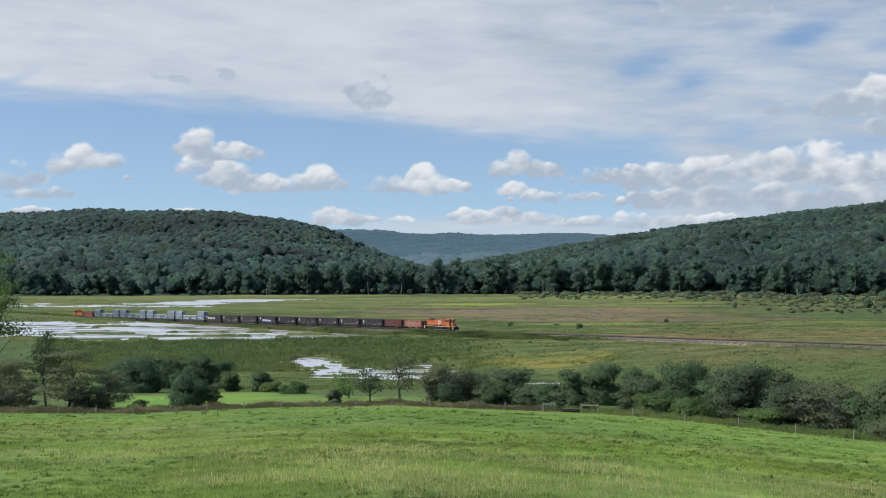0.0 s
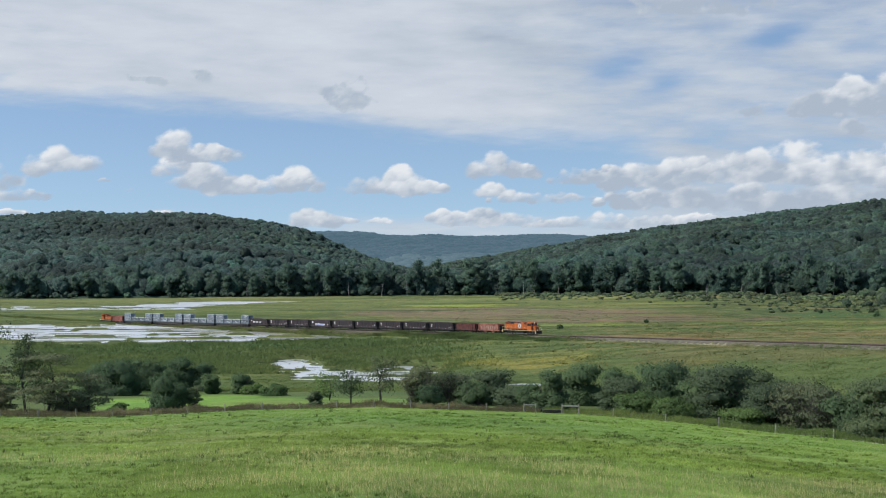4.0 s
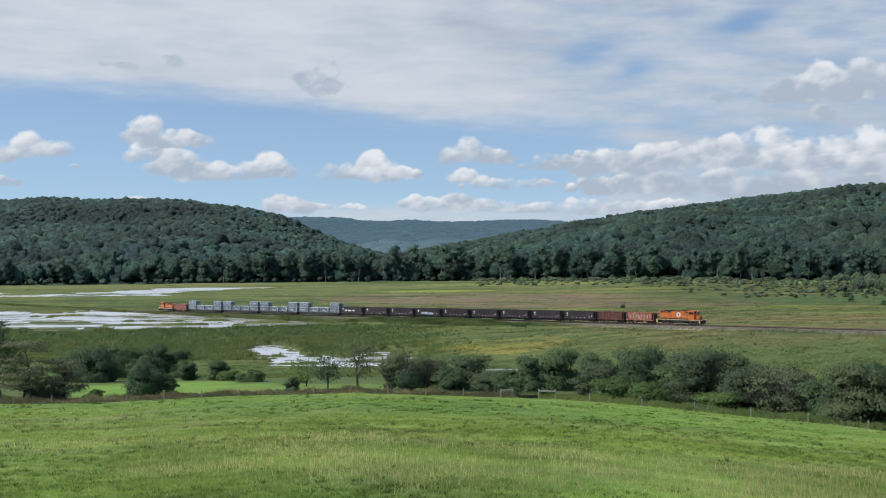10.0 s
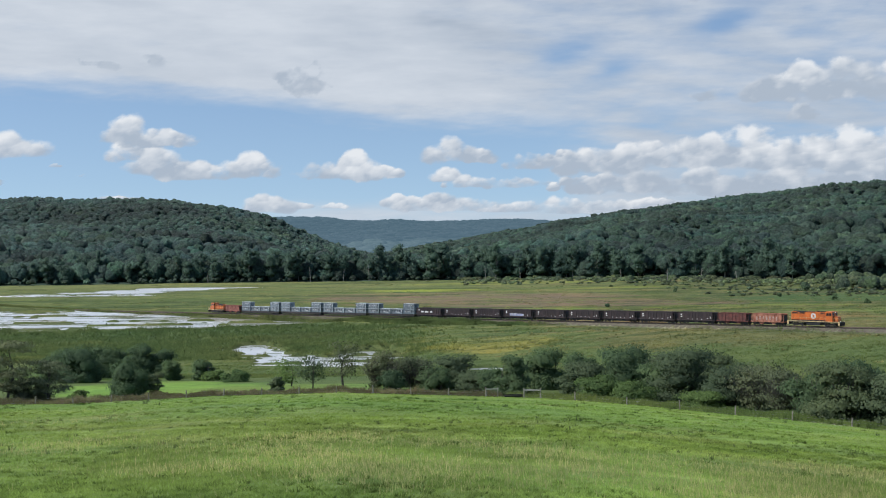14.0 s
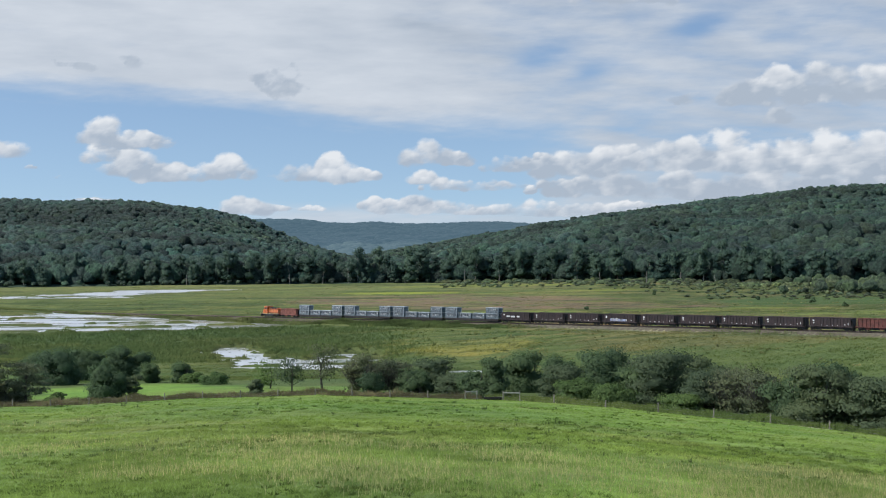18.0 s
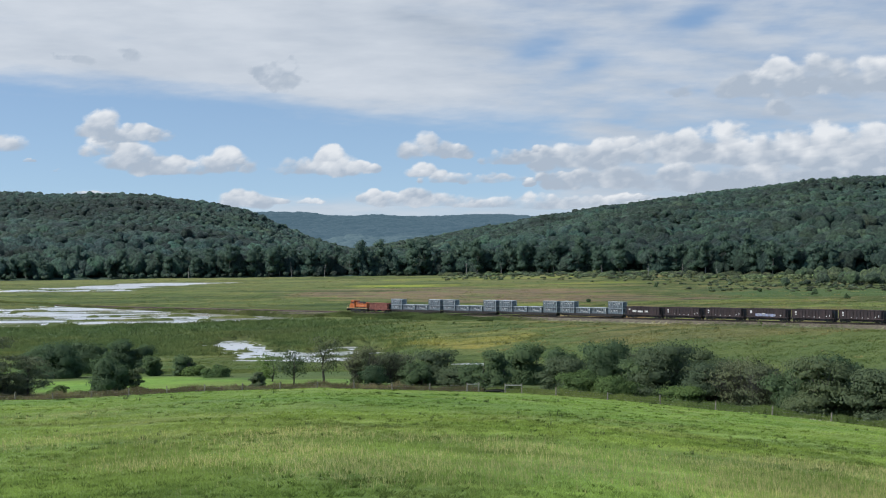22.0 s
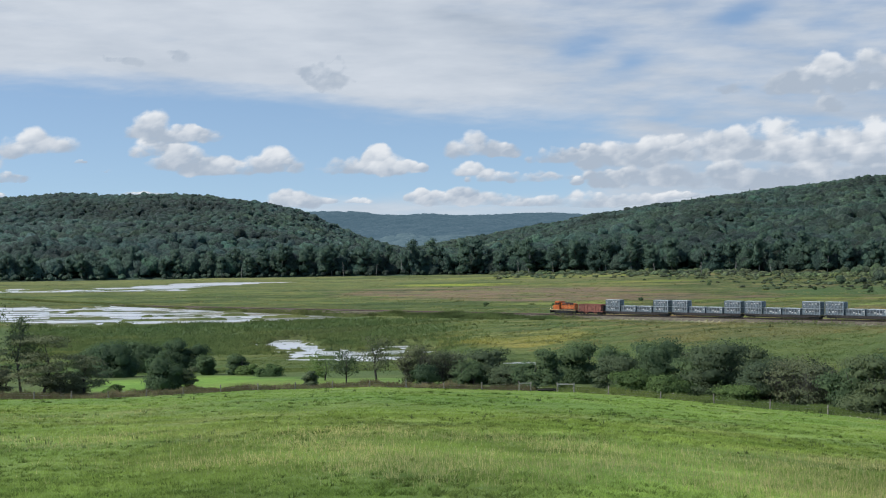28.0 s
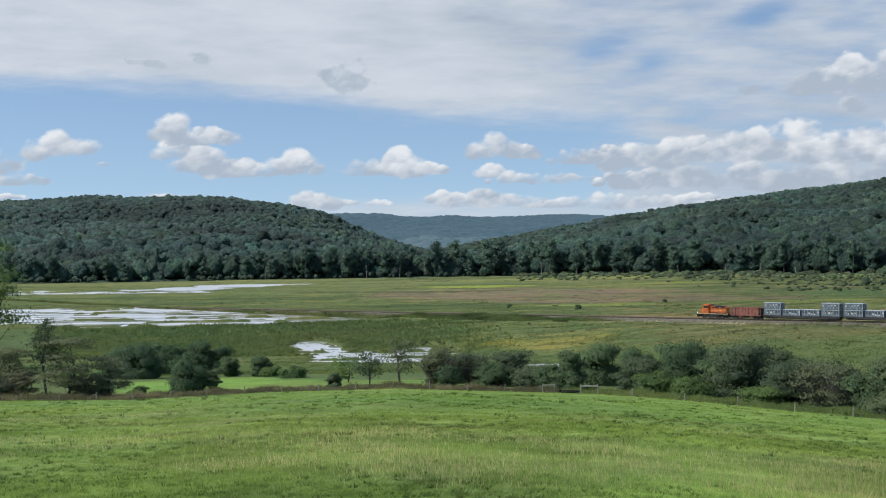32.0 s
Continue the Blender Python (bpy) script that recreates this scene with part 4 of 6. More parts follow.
def woods(name, x, y, size, mat, label, leaves, protos=10, seed=3, tall=0.9, lift=0.3, canopy=None, color=(0.034, 0.073, 0.067), kind="stuff", category="forest", level=2, lobes_n=9, vary=0.22, rough_top=1.1, rolling=0.0):
    """Far woods: lobed crowns and outer leaf sprays, in one mesh."""
    g = np.random.default_rng(seed)
    kinds = []
    for i in range(protos):
        v0, f0, n0 = crown_dome(g, level, lobes_n)
        if leaves:
            v1, f1, _, n1 = crown_arrays(g, 1.02, 0.98, 0.055, leaves, 9, 0.02, 0.3)
            f1 = np.concatenate((f1[:, :3], f1[:, [0, 2, 3]]))
            n1 = n1 * 0.3 + (v1 - (0, 0, 0.45)) * 0.8 + (0, 0, 0.4)
            v0, f0, n0 = np.concatenate((v0, v1)), np.concatenate((f0, f1 + len(v0))), np.concatenate((n0, n1))
        kinds.append((v0, f0, n0 / np.linalg.norm(n0, axis=1)[:, None]))
    z = ground(x, y)
    which = g.integers(0, protos, len(x))
    hue = np.array(color) * np.exp(g.normal(0, vary, (len(x), 1))) * (1 + g.normal(0, 0.04, (len(x), 3)))
    hue = hue * (1 + np.clip(g.normal(0, 0.5, (len(x), 1)), -0.6, 1.3) * (0.14, 0.06, -0.05))
    roll = rolling * W1.fbm(x / 55 + 4, y / 48, 3)[:, None]
    # lit and dark bands of the hillside, put into leaf tone as noise
    relief_tone = W3.fbm(x / 150, y / 75, 4)[:, None]
    hue = hue * np.clip(1 + 0.75 * relief_tone, 0.5, 1.6) * (1 + np.clip(W2.fbm(x / 170 + 9, y / 60, 3)[:, None], -0.35, 0.5) * (0.2, 0.1, -0.1))
    V, F, N, C, off = [], [], [], [], 0
    for i in range(protos):
        s_ = np.flatnonzero(which == i)
        v, f, nr = kinds[i]
        a = g.uniform(0, 6.283, len(s_))
        ca, sa = np.cos(a)[:, None], np.sin(a)[:, None]
        sc = size[s_][:, None]
        st = tall * g.uniform(0.85, 1.2, (len(s_), 1))
        P = np.stack(((v[None, :, 0] * ca - v[None, :, 1] * sa) * sc + x[s_][:, None],
                      (v[None, :, 0] * sa + v[None, :, 1] * ca) * sc + y[s_][:, None],
                      v[None, :, 2] * sc * st + z[s_][:, None] + (sc * lift if canopy is None else canopy + roll[s_] + g.normal(0, rough_top, sc.shape) - sc * st)), 2)
        Q = np.stack((nr[None, :, 0] * ca - nr[None, :, 1] * sa, nr[None, :, 0] * sa + nr[None, :, 1] * ca, np.repeat(nr[None, :, 2], len(s_), 0)), 2)
        V.append(P.reshape(-1, 3))
        N.append(Q.reshape(-1, 3))
        C.append(np.repeat(hue[s_], len(v), 0))
        F.append((f[None] + (off + np.arange(len(s_)) * len(v))[:, None, None]).reshape(-1, 3))
        off += len(s_) * len(v)
    me = sheet(name, np.concatenate(V), np.concatenate(F), mat, np.concatenate(C), normals=np.concatenate(N))
    return tagged(new(name, me), label, category, kind=kind)


def hill_points(n, k0, k1, y0, y1):
    """Evenly spread places with some disorder: trees in closed woods keep their distance."""
    gap = math.sqrt((k1 - k0) / 2 * (y1 ** 2 - y0 ** 2) / n)
    xs, ys = [], []
    for i, row in enumerate(np.arange(y0, y1, gap)):
        a = np.arange(k0 * row, k1 * row, gap) + (i % 2) * gap / 2
        xs.append(a + rng.uniform(-0.42, 0.42, len(a)) * gap)
        ys.append(row + rng.uniform(-0.42, 0.42, len(a)) * gap)
    return np.concatenate(xs), np.concatenate(ys)


# leaf tones lean to blue: haze over the hills, painted in
for name, k0, k1, near, far, count, words, sd, tone in (("hill_woods", -0.38, 0.02, 1195, 2110, 9800, "dense dark green summer woods covering the near hill", 11, (0.036, 0.073, 0.061)),
                                                  ("slope_woods", -0.04, 0.44, 960, 2350, 15000, "dense green woods climbing the long hillside", 21, (0.0375, 0.0725, 0.0565))):
    x, y = hill_points(count, k0, k1, near, far)
    edge = np.interp(x / y, EDGE_K, EDGE_Y)
    close = y < edge + 110
    middle = ~close & (y < edge + 420) & (rng.uniform(0, 1, len(x)) < 0.72)
    upper = y >= edge + 420
    for part_of, lv, lb, lf, tl, grow, rough in ((close, 3, 16, 22, 0.95, 1.08, 2.8), (middle, 2, 12, 10, 0.85, 1.24, 2.6), (upper, 2, 9, 4, 0.72, 1.0, 1.3)):
        keep = (y > edge + 5) & part_of
        px, py = x[keep], y[keep]
        woods(name, px, py, np.interp(py, (1250, 1500, 2200), (15.5, 14.5, 14.5)) * grow * rng.uniform(0.7, 1.4, len(px)), M_WOODS, words, lf, seed=sd + lb, tall=tl, canopy=13.5, level=lv, lobes_n=lb, color=tone, rough_top=rough, rolling=7.0 if rough > 2 else 1.2)
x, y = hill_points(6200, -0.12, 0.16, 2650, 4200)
woods("backdrop", x, y, rng.uniform(42, 56, len(x)), M_FOREST_FAR, "wooded ridge far off at the valley head, its blue haze a painted glow", 0, seed=13, tall=0.32, canopy=18.0, kind="structure", category="backdrop", level=2, lobes_n=6)


def conifer(k, y, h, seed):
    g = np.random.default_rng(seed)
    xx, yy, zz = stand(k, y)
    ob = empty("conifer", pose(xx, yy, zz), "dark pointed conifer standing above the hill woods", "tree", "conifers on the hill crest")
    part("trunk", cyl(bmesh.new(), (0, 0, -0.4), (0, 0, h * 0.97), 0.28, 0.05, 7), M_BARK, ob)
    bm = bmesh.new()
    for i in range(11):
        z, r = h * (0.2 + 0.073 * i), (1 - i / 11.5) * h * 0.26 * g.uniform(0.8, 1.15)
        cyl(bm, (0, 0, z - r * 0.35), (0, 0, z + h * 0.11), r, 0.05, 9)
    for v in bm.verts:
        v.co += Vector(g.normal(0, 0.16, 3))
    part("crown", bm, M_FOREST, ob)


for i, k in enumerate((0.163, 0.178, 0.186, 0.203, 0.209, 0.228, 0.246, 0.251, 0.272, 0.291, 0.308, 0.333, 0.352, 0.371, -0.112, -0.095, -0.101)):
    conifer(k, 2290.0 if k > 0 else 2045.0, 16.2 + 1.8 * math.sin(i * 2.4), 900 + i)
# shrubs in front of the forest and over the drier marsh
x, y = scatter(9000, 0.05, 0.46, 760, 1240)
e = np.interp(x / y, EDGE_K, EDGE_Y)
gap = e - y + 120 * W1.fbm(x / 70, y / 45, 4)
reach = np.interp(x / y, (0.16, 0.3), (170, 330))
keep = (y < e + 5) & (rng.uniform(0, 1, len(x)) < 0.45 * sstep(1.1 * reach, 0, gap))
x, y, gap = x[keep], y[keep], gap[keep]
woods("marsh_shrubs", x, y, np.interp(gap, (0, 60, 170), (7.5, 5.6, 3.6)) * rng.uniform(0.6, 1.3, len(x)), M_WOODS, "pale grey-green shrubs at the foot of the forest", 34, seed=14, tall=0.42, lift=-0.14, color=(0.1, 0.136, 0.066), vary=0.24)
x, y = scatter(230, 0.29, 0.45, 840, 1010)
keep = (y < np.interp(x / y, EDGE_K, EDGE_Y) - 15) & (np.abs(x / y - 0.388 + 0.03 * W2(x / 40, y / 40)) < 0.064)
x, y = x[keep], y[keep]
woods("thicket", x, y, rng.uniform(3.5, 10.5, len(x)), M_WOODS, "tall grey-green willow thicket out from the forest foot", 60, seed=16, tall=0.85, lift=-0.1, color=(0.066, 0.102, 0.056), vary=0.25, level=3, lobes_n=14)
x, y = scatter(1000, -0.42, 0.06, 1130, 1260)
e = np.interp(x / y, EDGE_K, EDGE_Y)
keep = np.abs(y - e + 6) < 12
x, y = x[keep], y[keep]
woods("edge_shrubs", x, y, rng.uniform(3, 7, len(x)), M_WOODS, "low shrubs along the foot of the forest", 34, seed=15, tall=0.75, lift=0.0, color=(0.04, 0.07, 0.05))
# lone bushes out on the drier marsh, and a dead tree
for i, (k, y, w, h) in enumerate(((0.187, 1010, 4.0, 2.8), (0.215, 850, 2.8, 1.8), (0.294, 760, 3.2, 2.0),
                                  (0.165, 640, 2.6, 1.6), (0.05, 600, 3.0, 1.8), (0.335, 700, 4.0, 2.6), (0.10, 560, 3.4, 1.8), (0.36, 640, 3.6, 2.4))):
    xx, yy, zz = stand(k, y)
    tree("bush", pose(xx, yy, zz - 0.1), w, h, 0.4, 260, 9, M_DARK_LEAF, M_BARK, "small dark green bush out on the open marsh", "bush", 700 + i, 0.08, 0.0, "bushes on the marsh", 2, 0.2, 0.03, 0.8)


def dead_tree(k, y, h, seed):
    g = np.random.default_rng(seed)
    xx, yy, zz = stand(k, y)
    ob = empty("dead_tree", pose(xx, yy, zz), "bleached standing dead tree at the forest foot", "tree", "dead trees")
    lean = g.uniform(-1.6, 1.6)
    bm = cyl(bmesh.new(), (0, 0, -0.4), (lean, 0, h), 0.3, 0.12, 8)
    part("trunk", bm, M_PALE_BARK, ob)
    for i in range(5):
        a, q = g.uniform(0, 6.28), g.uniform(0.35, 0.9)
        b = cyl(bmesh.new(), (lean * q, 0, h * q), (lean * q + math.cos(a) * 1.5, math.sin(a) * 1.5, h * q + g.uniform(0.4, 1.4)), 0.08, 0.03, 5)
        part("branch", b, M_PALE_BARK, ob)


dead_tree(0.2095, 1040, 10.0, 1)
dead_tree(0.175, 1120, 8.0, 2)
dead_tree(0.262, 1050, 7.0, 3)
for i, (k, y, h) in enumerate(((-0.055, 1222, 13), (-0.031, 1228, 11), (-0.012, 1230, 14), (0.03, 1231, 11), (0.074, 1214, 12), (0.1, 1203, 10), (-0.13, 1212, 9), (0.235, 1085, 9))):
    dead_tree(k, y, h, 20 + i)

# ---- sky backdrop ----


def cloud_material(name, fine, soft, base, top, amp, rim=0.0, coverage=1.0):
    m = bpy.data.materials.new(name)
    m.use_nodes = True
    ns, ls = m.node_tree.nodes, m.node_tree.links
    ns.remove(ns["Principled BSDF"])
    a = ns.new("ShaderNodeAttribute")
    a.attribute_name = "herbage"
    sep = ns.new("ShaderNodeSeparateColor")
    ls.new(a.outputs[0], sep.inputs[0])
    tc = ns.new("ShaderNodeTexCoord")
    mp = ns.new("ShaderNodeMapping")
    mp.inputs["Scale"].default_value = fine
    ls.new(tc.outputs["Object"], mp.inputs[0])
    n = ns.new("ShaderNodeTexNoise")
    n.inputs["Scale"].default_value, n.inputs["Detail"].default_value, n.inputs["Roughness"].default_value = 1.0, 7.0, 0.58
    ls.new(mp.outputs[0], n.inputs["Vector"])

    def calc(op, p, q, r=None):
        c = ns.new("ShaderNodeMath")
        c.operation = op
        for i, v in enumerate((p, q, r)):
            if v is None:
                continue
            if isinstance(v, (int, float)):
                c.inputs[i].default_value = v
            else:
                ls.new(v, c.inputs[i])
        return c.outputs[0]

    centred = calc("SUBTRACT", n.outputs[0], 0.5)
    dens = calc("MULTIPLY_ADD", centred, amp, sep.outputs[0])
    mr = ns.new("ShaderNodeMapRange")
    mr.interpolation_type = "SMOOTHSTEP"
    mr.inputs[1].default_value, mr.inputs[2].default_value = 0.5 - soft, 0.5 + soft
    mr.inputs[4].default_value = coverage
    ls.new(dens, mr.inputs[0])
    lit = calc("MULTIPLY_ADD", centred, rim, sep.outputs[1])
    cr = ns.new("ShaderNodeValToRGB")
    cr.color_ramp.elements[0].position, cr.color_ramp.elements[0].color = 0.15, (*base, 1)
    cr.color_ramp.elements[1].position, cr.color_ramp.elements[1].color = 0.85, (*top, 1)
    ls.new(lit, cr.inputs[0])
    em = ns.new("ShaderNodeEmission")
    ls.new(cr.outputs[0], em.inputs[0])
    tr = ns.new("ShaderNodeBsdfTransparent")
    mx = ns.new("ShaderNodeMixShader")
    ls.new(mr.outputs[0], mx.inputs[0])
    ls.new(tr.outputs[0], mx.inputs[1])
    ls.new(em.outputs[0], mx.inputs[2])
    ls.new(mx.outputs[0], ns["Material Output"].inputs[0])
    m.cycles.emission_sampling = "NONE"
    return m


def sky_shell(name, radius, density, mat, label):
    """Part of a great shell ahead of the camera, with its origin at the eye."""
    u, v = np.linspace(-1, 1, 460), np.linspace(0, 1, 230)
    k = 0.5 * u + 0.8 * u ** 5
    e = -0.012 + 0.26 * v + 0.85 * v ** 5
    K, E = np.meshgrid(k, e)
    K, E = K.ravel(), E.ravel()
    d, lit = density(K, E)
    p = np.c_[K, np.ones_like(K), E]
    p = p / np.linalg.norm(p, axis=1)[:, None] * radius
    m, n = len(k), len(e)
    i = (np.arange(n - 1)[:, None] * m + np.arange(m - 1)[None, :]).ravel()
    me = sheet(name, p, np.stack((i, i + m, i + m + 1, i + 1), 1), mat, np.c_[d, lit, lit], True)
    ob = new(name, me)
    ob.location = EYE
    return tagged(ob, label, "sky", kind="structure")


# cumulus: bearing, slope of the base, half width, height, solidity, paleness
CUMULUS_LEFT = ((-0.2643, 0.0725, 0.0292, 0.0200, 1, 0.12), (-0.3122, 0.0592, 0.0208, 0.0217, 0.7, 0), (-0.2976, 0.0517, 0.0250, 0.0092, 0.6, -0.1), (-0.1830, 0.0833, 0.0158, 0.0208, 0.95, 0),
                (-0.1601, 0.0800, 0.0292, 0.0133, 0.8, -0.12), (-0.1809, 0.0696, 0.0133, 0.0167, 0.7, 0), (-0.1601, 0.0592, 0.0250, 0.0217, 0.85, -0.02), (-0.1371, 0.0563, 0.0292, 0.0150, 0.8, -0.1),
                (-0.0934, 0.0571, 0.0242, 0.0192, 0.95, 0.05), (-0.1184, 0.0563, 0.0229, 0.0100, 0.8, -0.1), (-0.0350, 0.0558, 0.0292, 0.0142, 0.85, 0), (-0.0163, 0.0558, 0.0188, 0.0208, 0.95, 0.1),
                (0.0046, 0.0567, 0.0146, 0.0092, 0.75, -0.05), (-0.0809, 0.0321, 0.0188, 0.0150, 0.85, 0.1), (-0.0600, 0.0333, 0.0133, 0.0058, 0.75, 0), (-0.0300, 0.0333, 0.0117, 0.0054, 0.8, 0.15),
                (-0.3039, 0.0408, 0.0146, 0.0042, 0.85, 0.1), (-0.1913, 0.0408, 0.0188, 0.0033, 0.85, 0.1), (-0.2122, 0.0571, 0.0067, 0.0033, 0.55, 0), (-0.2330, 0.0642, 0.0058, 0.0033, 0.5, -0.1))
CUMULUS_RIGHT = ((0.0588, 0.0683, 0.0208, 0.0192, 0.95, 0), (0.0796, 0.0675, 0.0150, 0.0117, 0.8, -0.15), (0.0534, 0.0529, 0.0142, 0.0117, 1, 0.15), (0.0754, 0.0487, 0.0250, 0.0108, 0.85, 0),
                 (0.1025, 0.0479, 0.0250, 0.0092, 0.8, -0.1), (0.1150, 0.0625, 0.0188, 0.0133, 0.75, -0.1), (0.1380, 0.0642, 0.0229, 0.0117, 0.75, -0.12), (0.1651, 0.0592, 0.0292, 0.0200, 0.9, -0.08),
                 (0.1880, 0.0613, 0.0250, 0.0192, 0.9, -0.05), (0.2047, 0.0633, 0.0208, 0.0225, 0.95, 0.02), (0.2297, 0.0642, 0.0250, 0.0225, 1, 0), (0.2568, 0.0633, 0.0250, 0.0275, 1, 0.02),
                 (0.2839, 0.0642, 0.0250, 0.0325, 1.1, 0.15), (0.3110, 0.0625, 0.0208, 0.0250, 1, 0), (0.3297, 0.0608, 0.0250, 0.0317, 1.05, 0.1), (0.3610, 0.0592, 0.0292, 0.0367, 1, 0.1),
                 (0.4027, 0.0592, 0.0375, 0.0396, 1, 0.05), (0.4485, 0.0592, 0.0417, 0.0375, 1, 0))
CUMULUS_LOW = ((0.0296, 0.0317, 0.0208, 0.0100, 0.6, -0.05), (0.0692, 0.0312, 0.0250, 0.0108, 0.6, -0.05),
               (0.1088, 0.0304, 0.0229, 0.0083, 0.6, 0), (0.1401, 0.0292, 0.0250, 0.0125, 0.6, -0.1), (0.1734, 0.0300, 0.0250, 0.0100, 0.6, -0.05),
               (0.1942, 0.0446, 0.0500, 0.0175, 0.85, -0.3), (0.2568, 0.0417, 0.0584, 0.0225, 0.9, -0.32), (0.3193, 0.0433, 0.0542, 0.0217, 0.9, -0.32), (0.3818, 0.0446, 0.0584, 0.0208, 0.9, -0.3),
               (0.1651, 0.0500, 0.0250, 0.0092, 0.75, -0.15), (0.0150, 0.0350, 0.0104, 0.0092, 0.7, 0), (0.0484, 0.0342, 0.0188, 0.0125, 0.75, -0.05), (0.0880, 0.0300, 0.0188, 0.0058, 0.75, 0.1),
               (0.1226, 0.0308, 0.0092, 0.0033, 0.7, 0.1), (0.1317, 0.0458, 0.0050, 0.0058, 0.6, 0), (0.2068, 0.0350, 0.0188, 0.0058, 0.75, 0.1), (0.1526, 0.0321, 0.0250, 0.0058, 0.65, -0.1))
CUMULUS_HIGH = ((0.3201, 0.1184, 0.0158, 0.0242, 1, -0.02), (0.2985, 0.1125, 0.0250, 0.0192, 0.7, -0.5), (0.2609, 0.1125, 0.0250, 0.0092, 0.45, -0.5), (0.3201, 0.0984, 0.0133, 0.0125, 0.7, -0.4),
                (0.3568, 0.1167, 0.0313, 0.0300, 1, -0.15), (0.4027, 0.1175, 0.0333, 0.0292, 0.95, 0), (0.2026, 0.1876, 0.0396, 0.0150, 0.75, -0.6))
SCUD = ((-0.158, 0.1405, 0.014, 0.007), (-0.052, 0.130, 0.022, 0.013), (-0.197, 0.138, 0.012, 0.004), (-0.212, 0.1405, 0.010, 0.004), (0.19, 0.205, 0.07, 0.016))


def cumulus(K, E):
    """Heaped clouds: rounded heads on flat bases, brighter up and to the sunny side."""
    g = np.random.default_rng(5)
    best = np.full_like(K, -1.5)
    lit = np.zeros_like(K)
    wob = W1.fbm(K * 60, E * 85, 5)
    puff = W3.fbm(K * 90, E * 130, 4)
    for k0, e0, w, h, solid, pale in CUMULUS_LOW + CUMULUS_HIGH + CUMULUS_RIGHT + CUMULUS_LEFT:
        w = w * 1.12
        near = np.flatnonzero((np.abs(K - k0) < w * 1.8) & (E > e0 - h * 1.2) & (E < e0 + h * 2.0))
        kk, ee, wb = K[near], E[near], wob[near]
        heads = [(k0, e0 + 0.25 * h, w * 0.85, h * 0.42)]
        for i in range(int(4 + 3.2 * w / h)):
            u = g.uniform(-0.95, 0.95) if i > 2 else g.uniform(-0.45, 0.45)
            r = h * g.uniform(0.26, 0.5)
            up = max(r * 0.25, h * (1 - 0.8 * abs(u) ** 1.6) * (g.uniform(0.6, 1.05) if i > 2 else 0.95) - r)
            heads.append((k0 + u * (w - 0.6 * r), e0 + up, r * 1.2, r))
        d, sh = np.full_like(kk, -9.0), np.zeros_like(kk)
        for kc, ec, rk, re_ in heads:
            a, b = (kk - kc) / rk, (ee - ec) / re_
            q = 1 - a * a - b * b
            over = q > d
            d = np.where(over, q, d)
            sh = np.where(over, 0.26 * b - 0.14 * a, sh)
        d = d - np.maximum(0, (e0 - ee) / (0.22 * h)) * 0.9
        d = np.minimum(0.5 + 0.34 * np.clip(d, -2, 1) + 0.34 * wb - 0.06, 0.3 + 0.42 * solid + 0.2 * wb)
        light = 0.2 + sh + 0.46 * (ee - e0) / h + 0.42 * puff[near] + pale
        light = np.maximum(light, 0.17 + 0.4 * puff[near])
        over = d > best[near]
        mix = np.clip((d - best[near]) * 6, 0, 1)
        best[near] = np.where(over, d, best[near])
        lit[near] = lit[near] * (1 - mix) + light * mix
    for k0, e0, w, h in SCUD:
        u, v = (K - k0) / w, (E - e0) / h
        d = 0.58 + 0.4 * (0.45 - u * u - (v + 0.5 * u) ** 2) + 0.85 * wob
        over = d > best
        best = np.where(over, np.minimum(d, 0.575), best)
        lit = np.where(over, 0.16 + 0.2 * puff, lit)
    return np.clip(best, -1, 1.6), np.clip(lit, 0, 1.2)


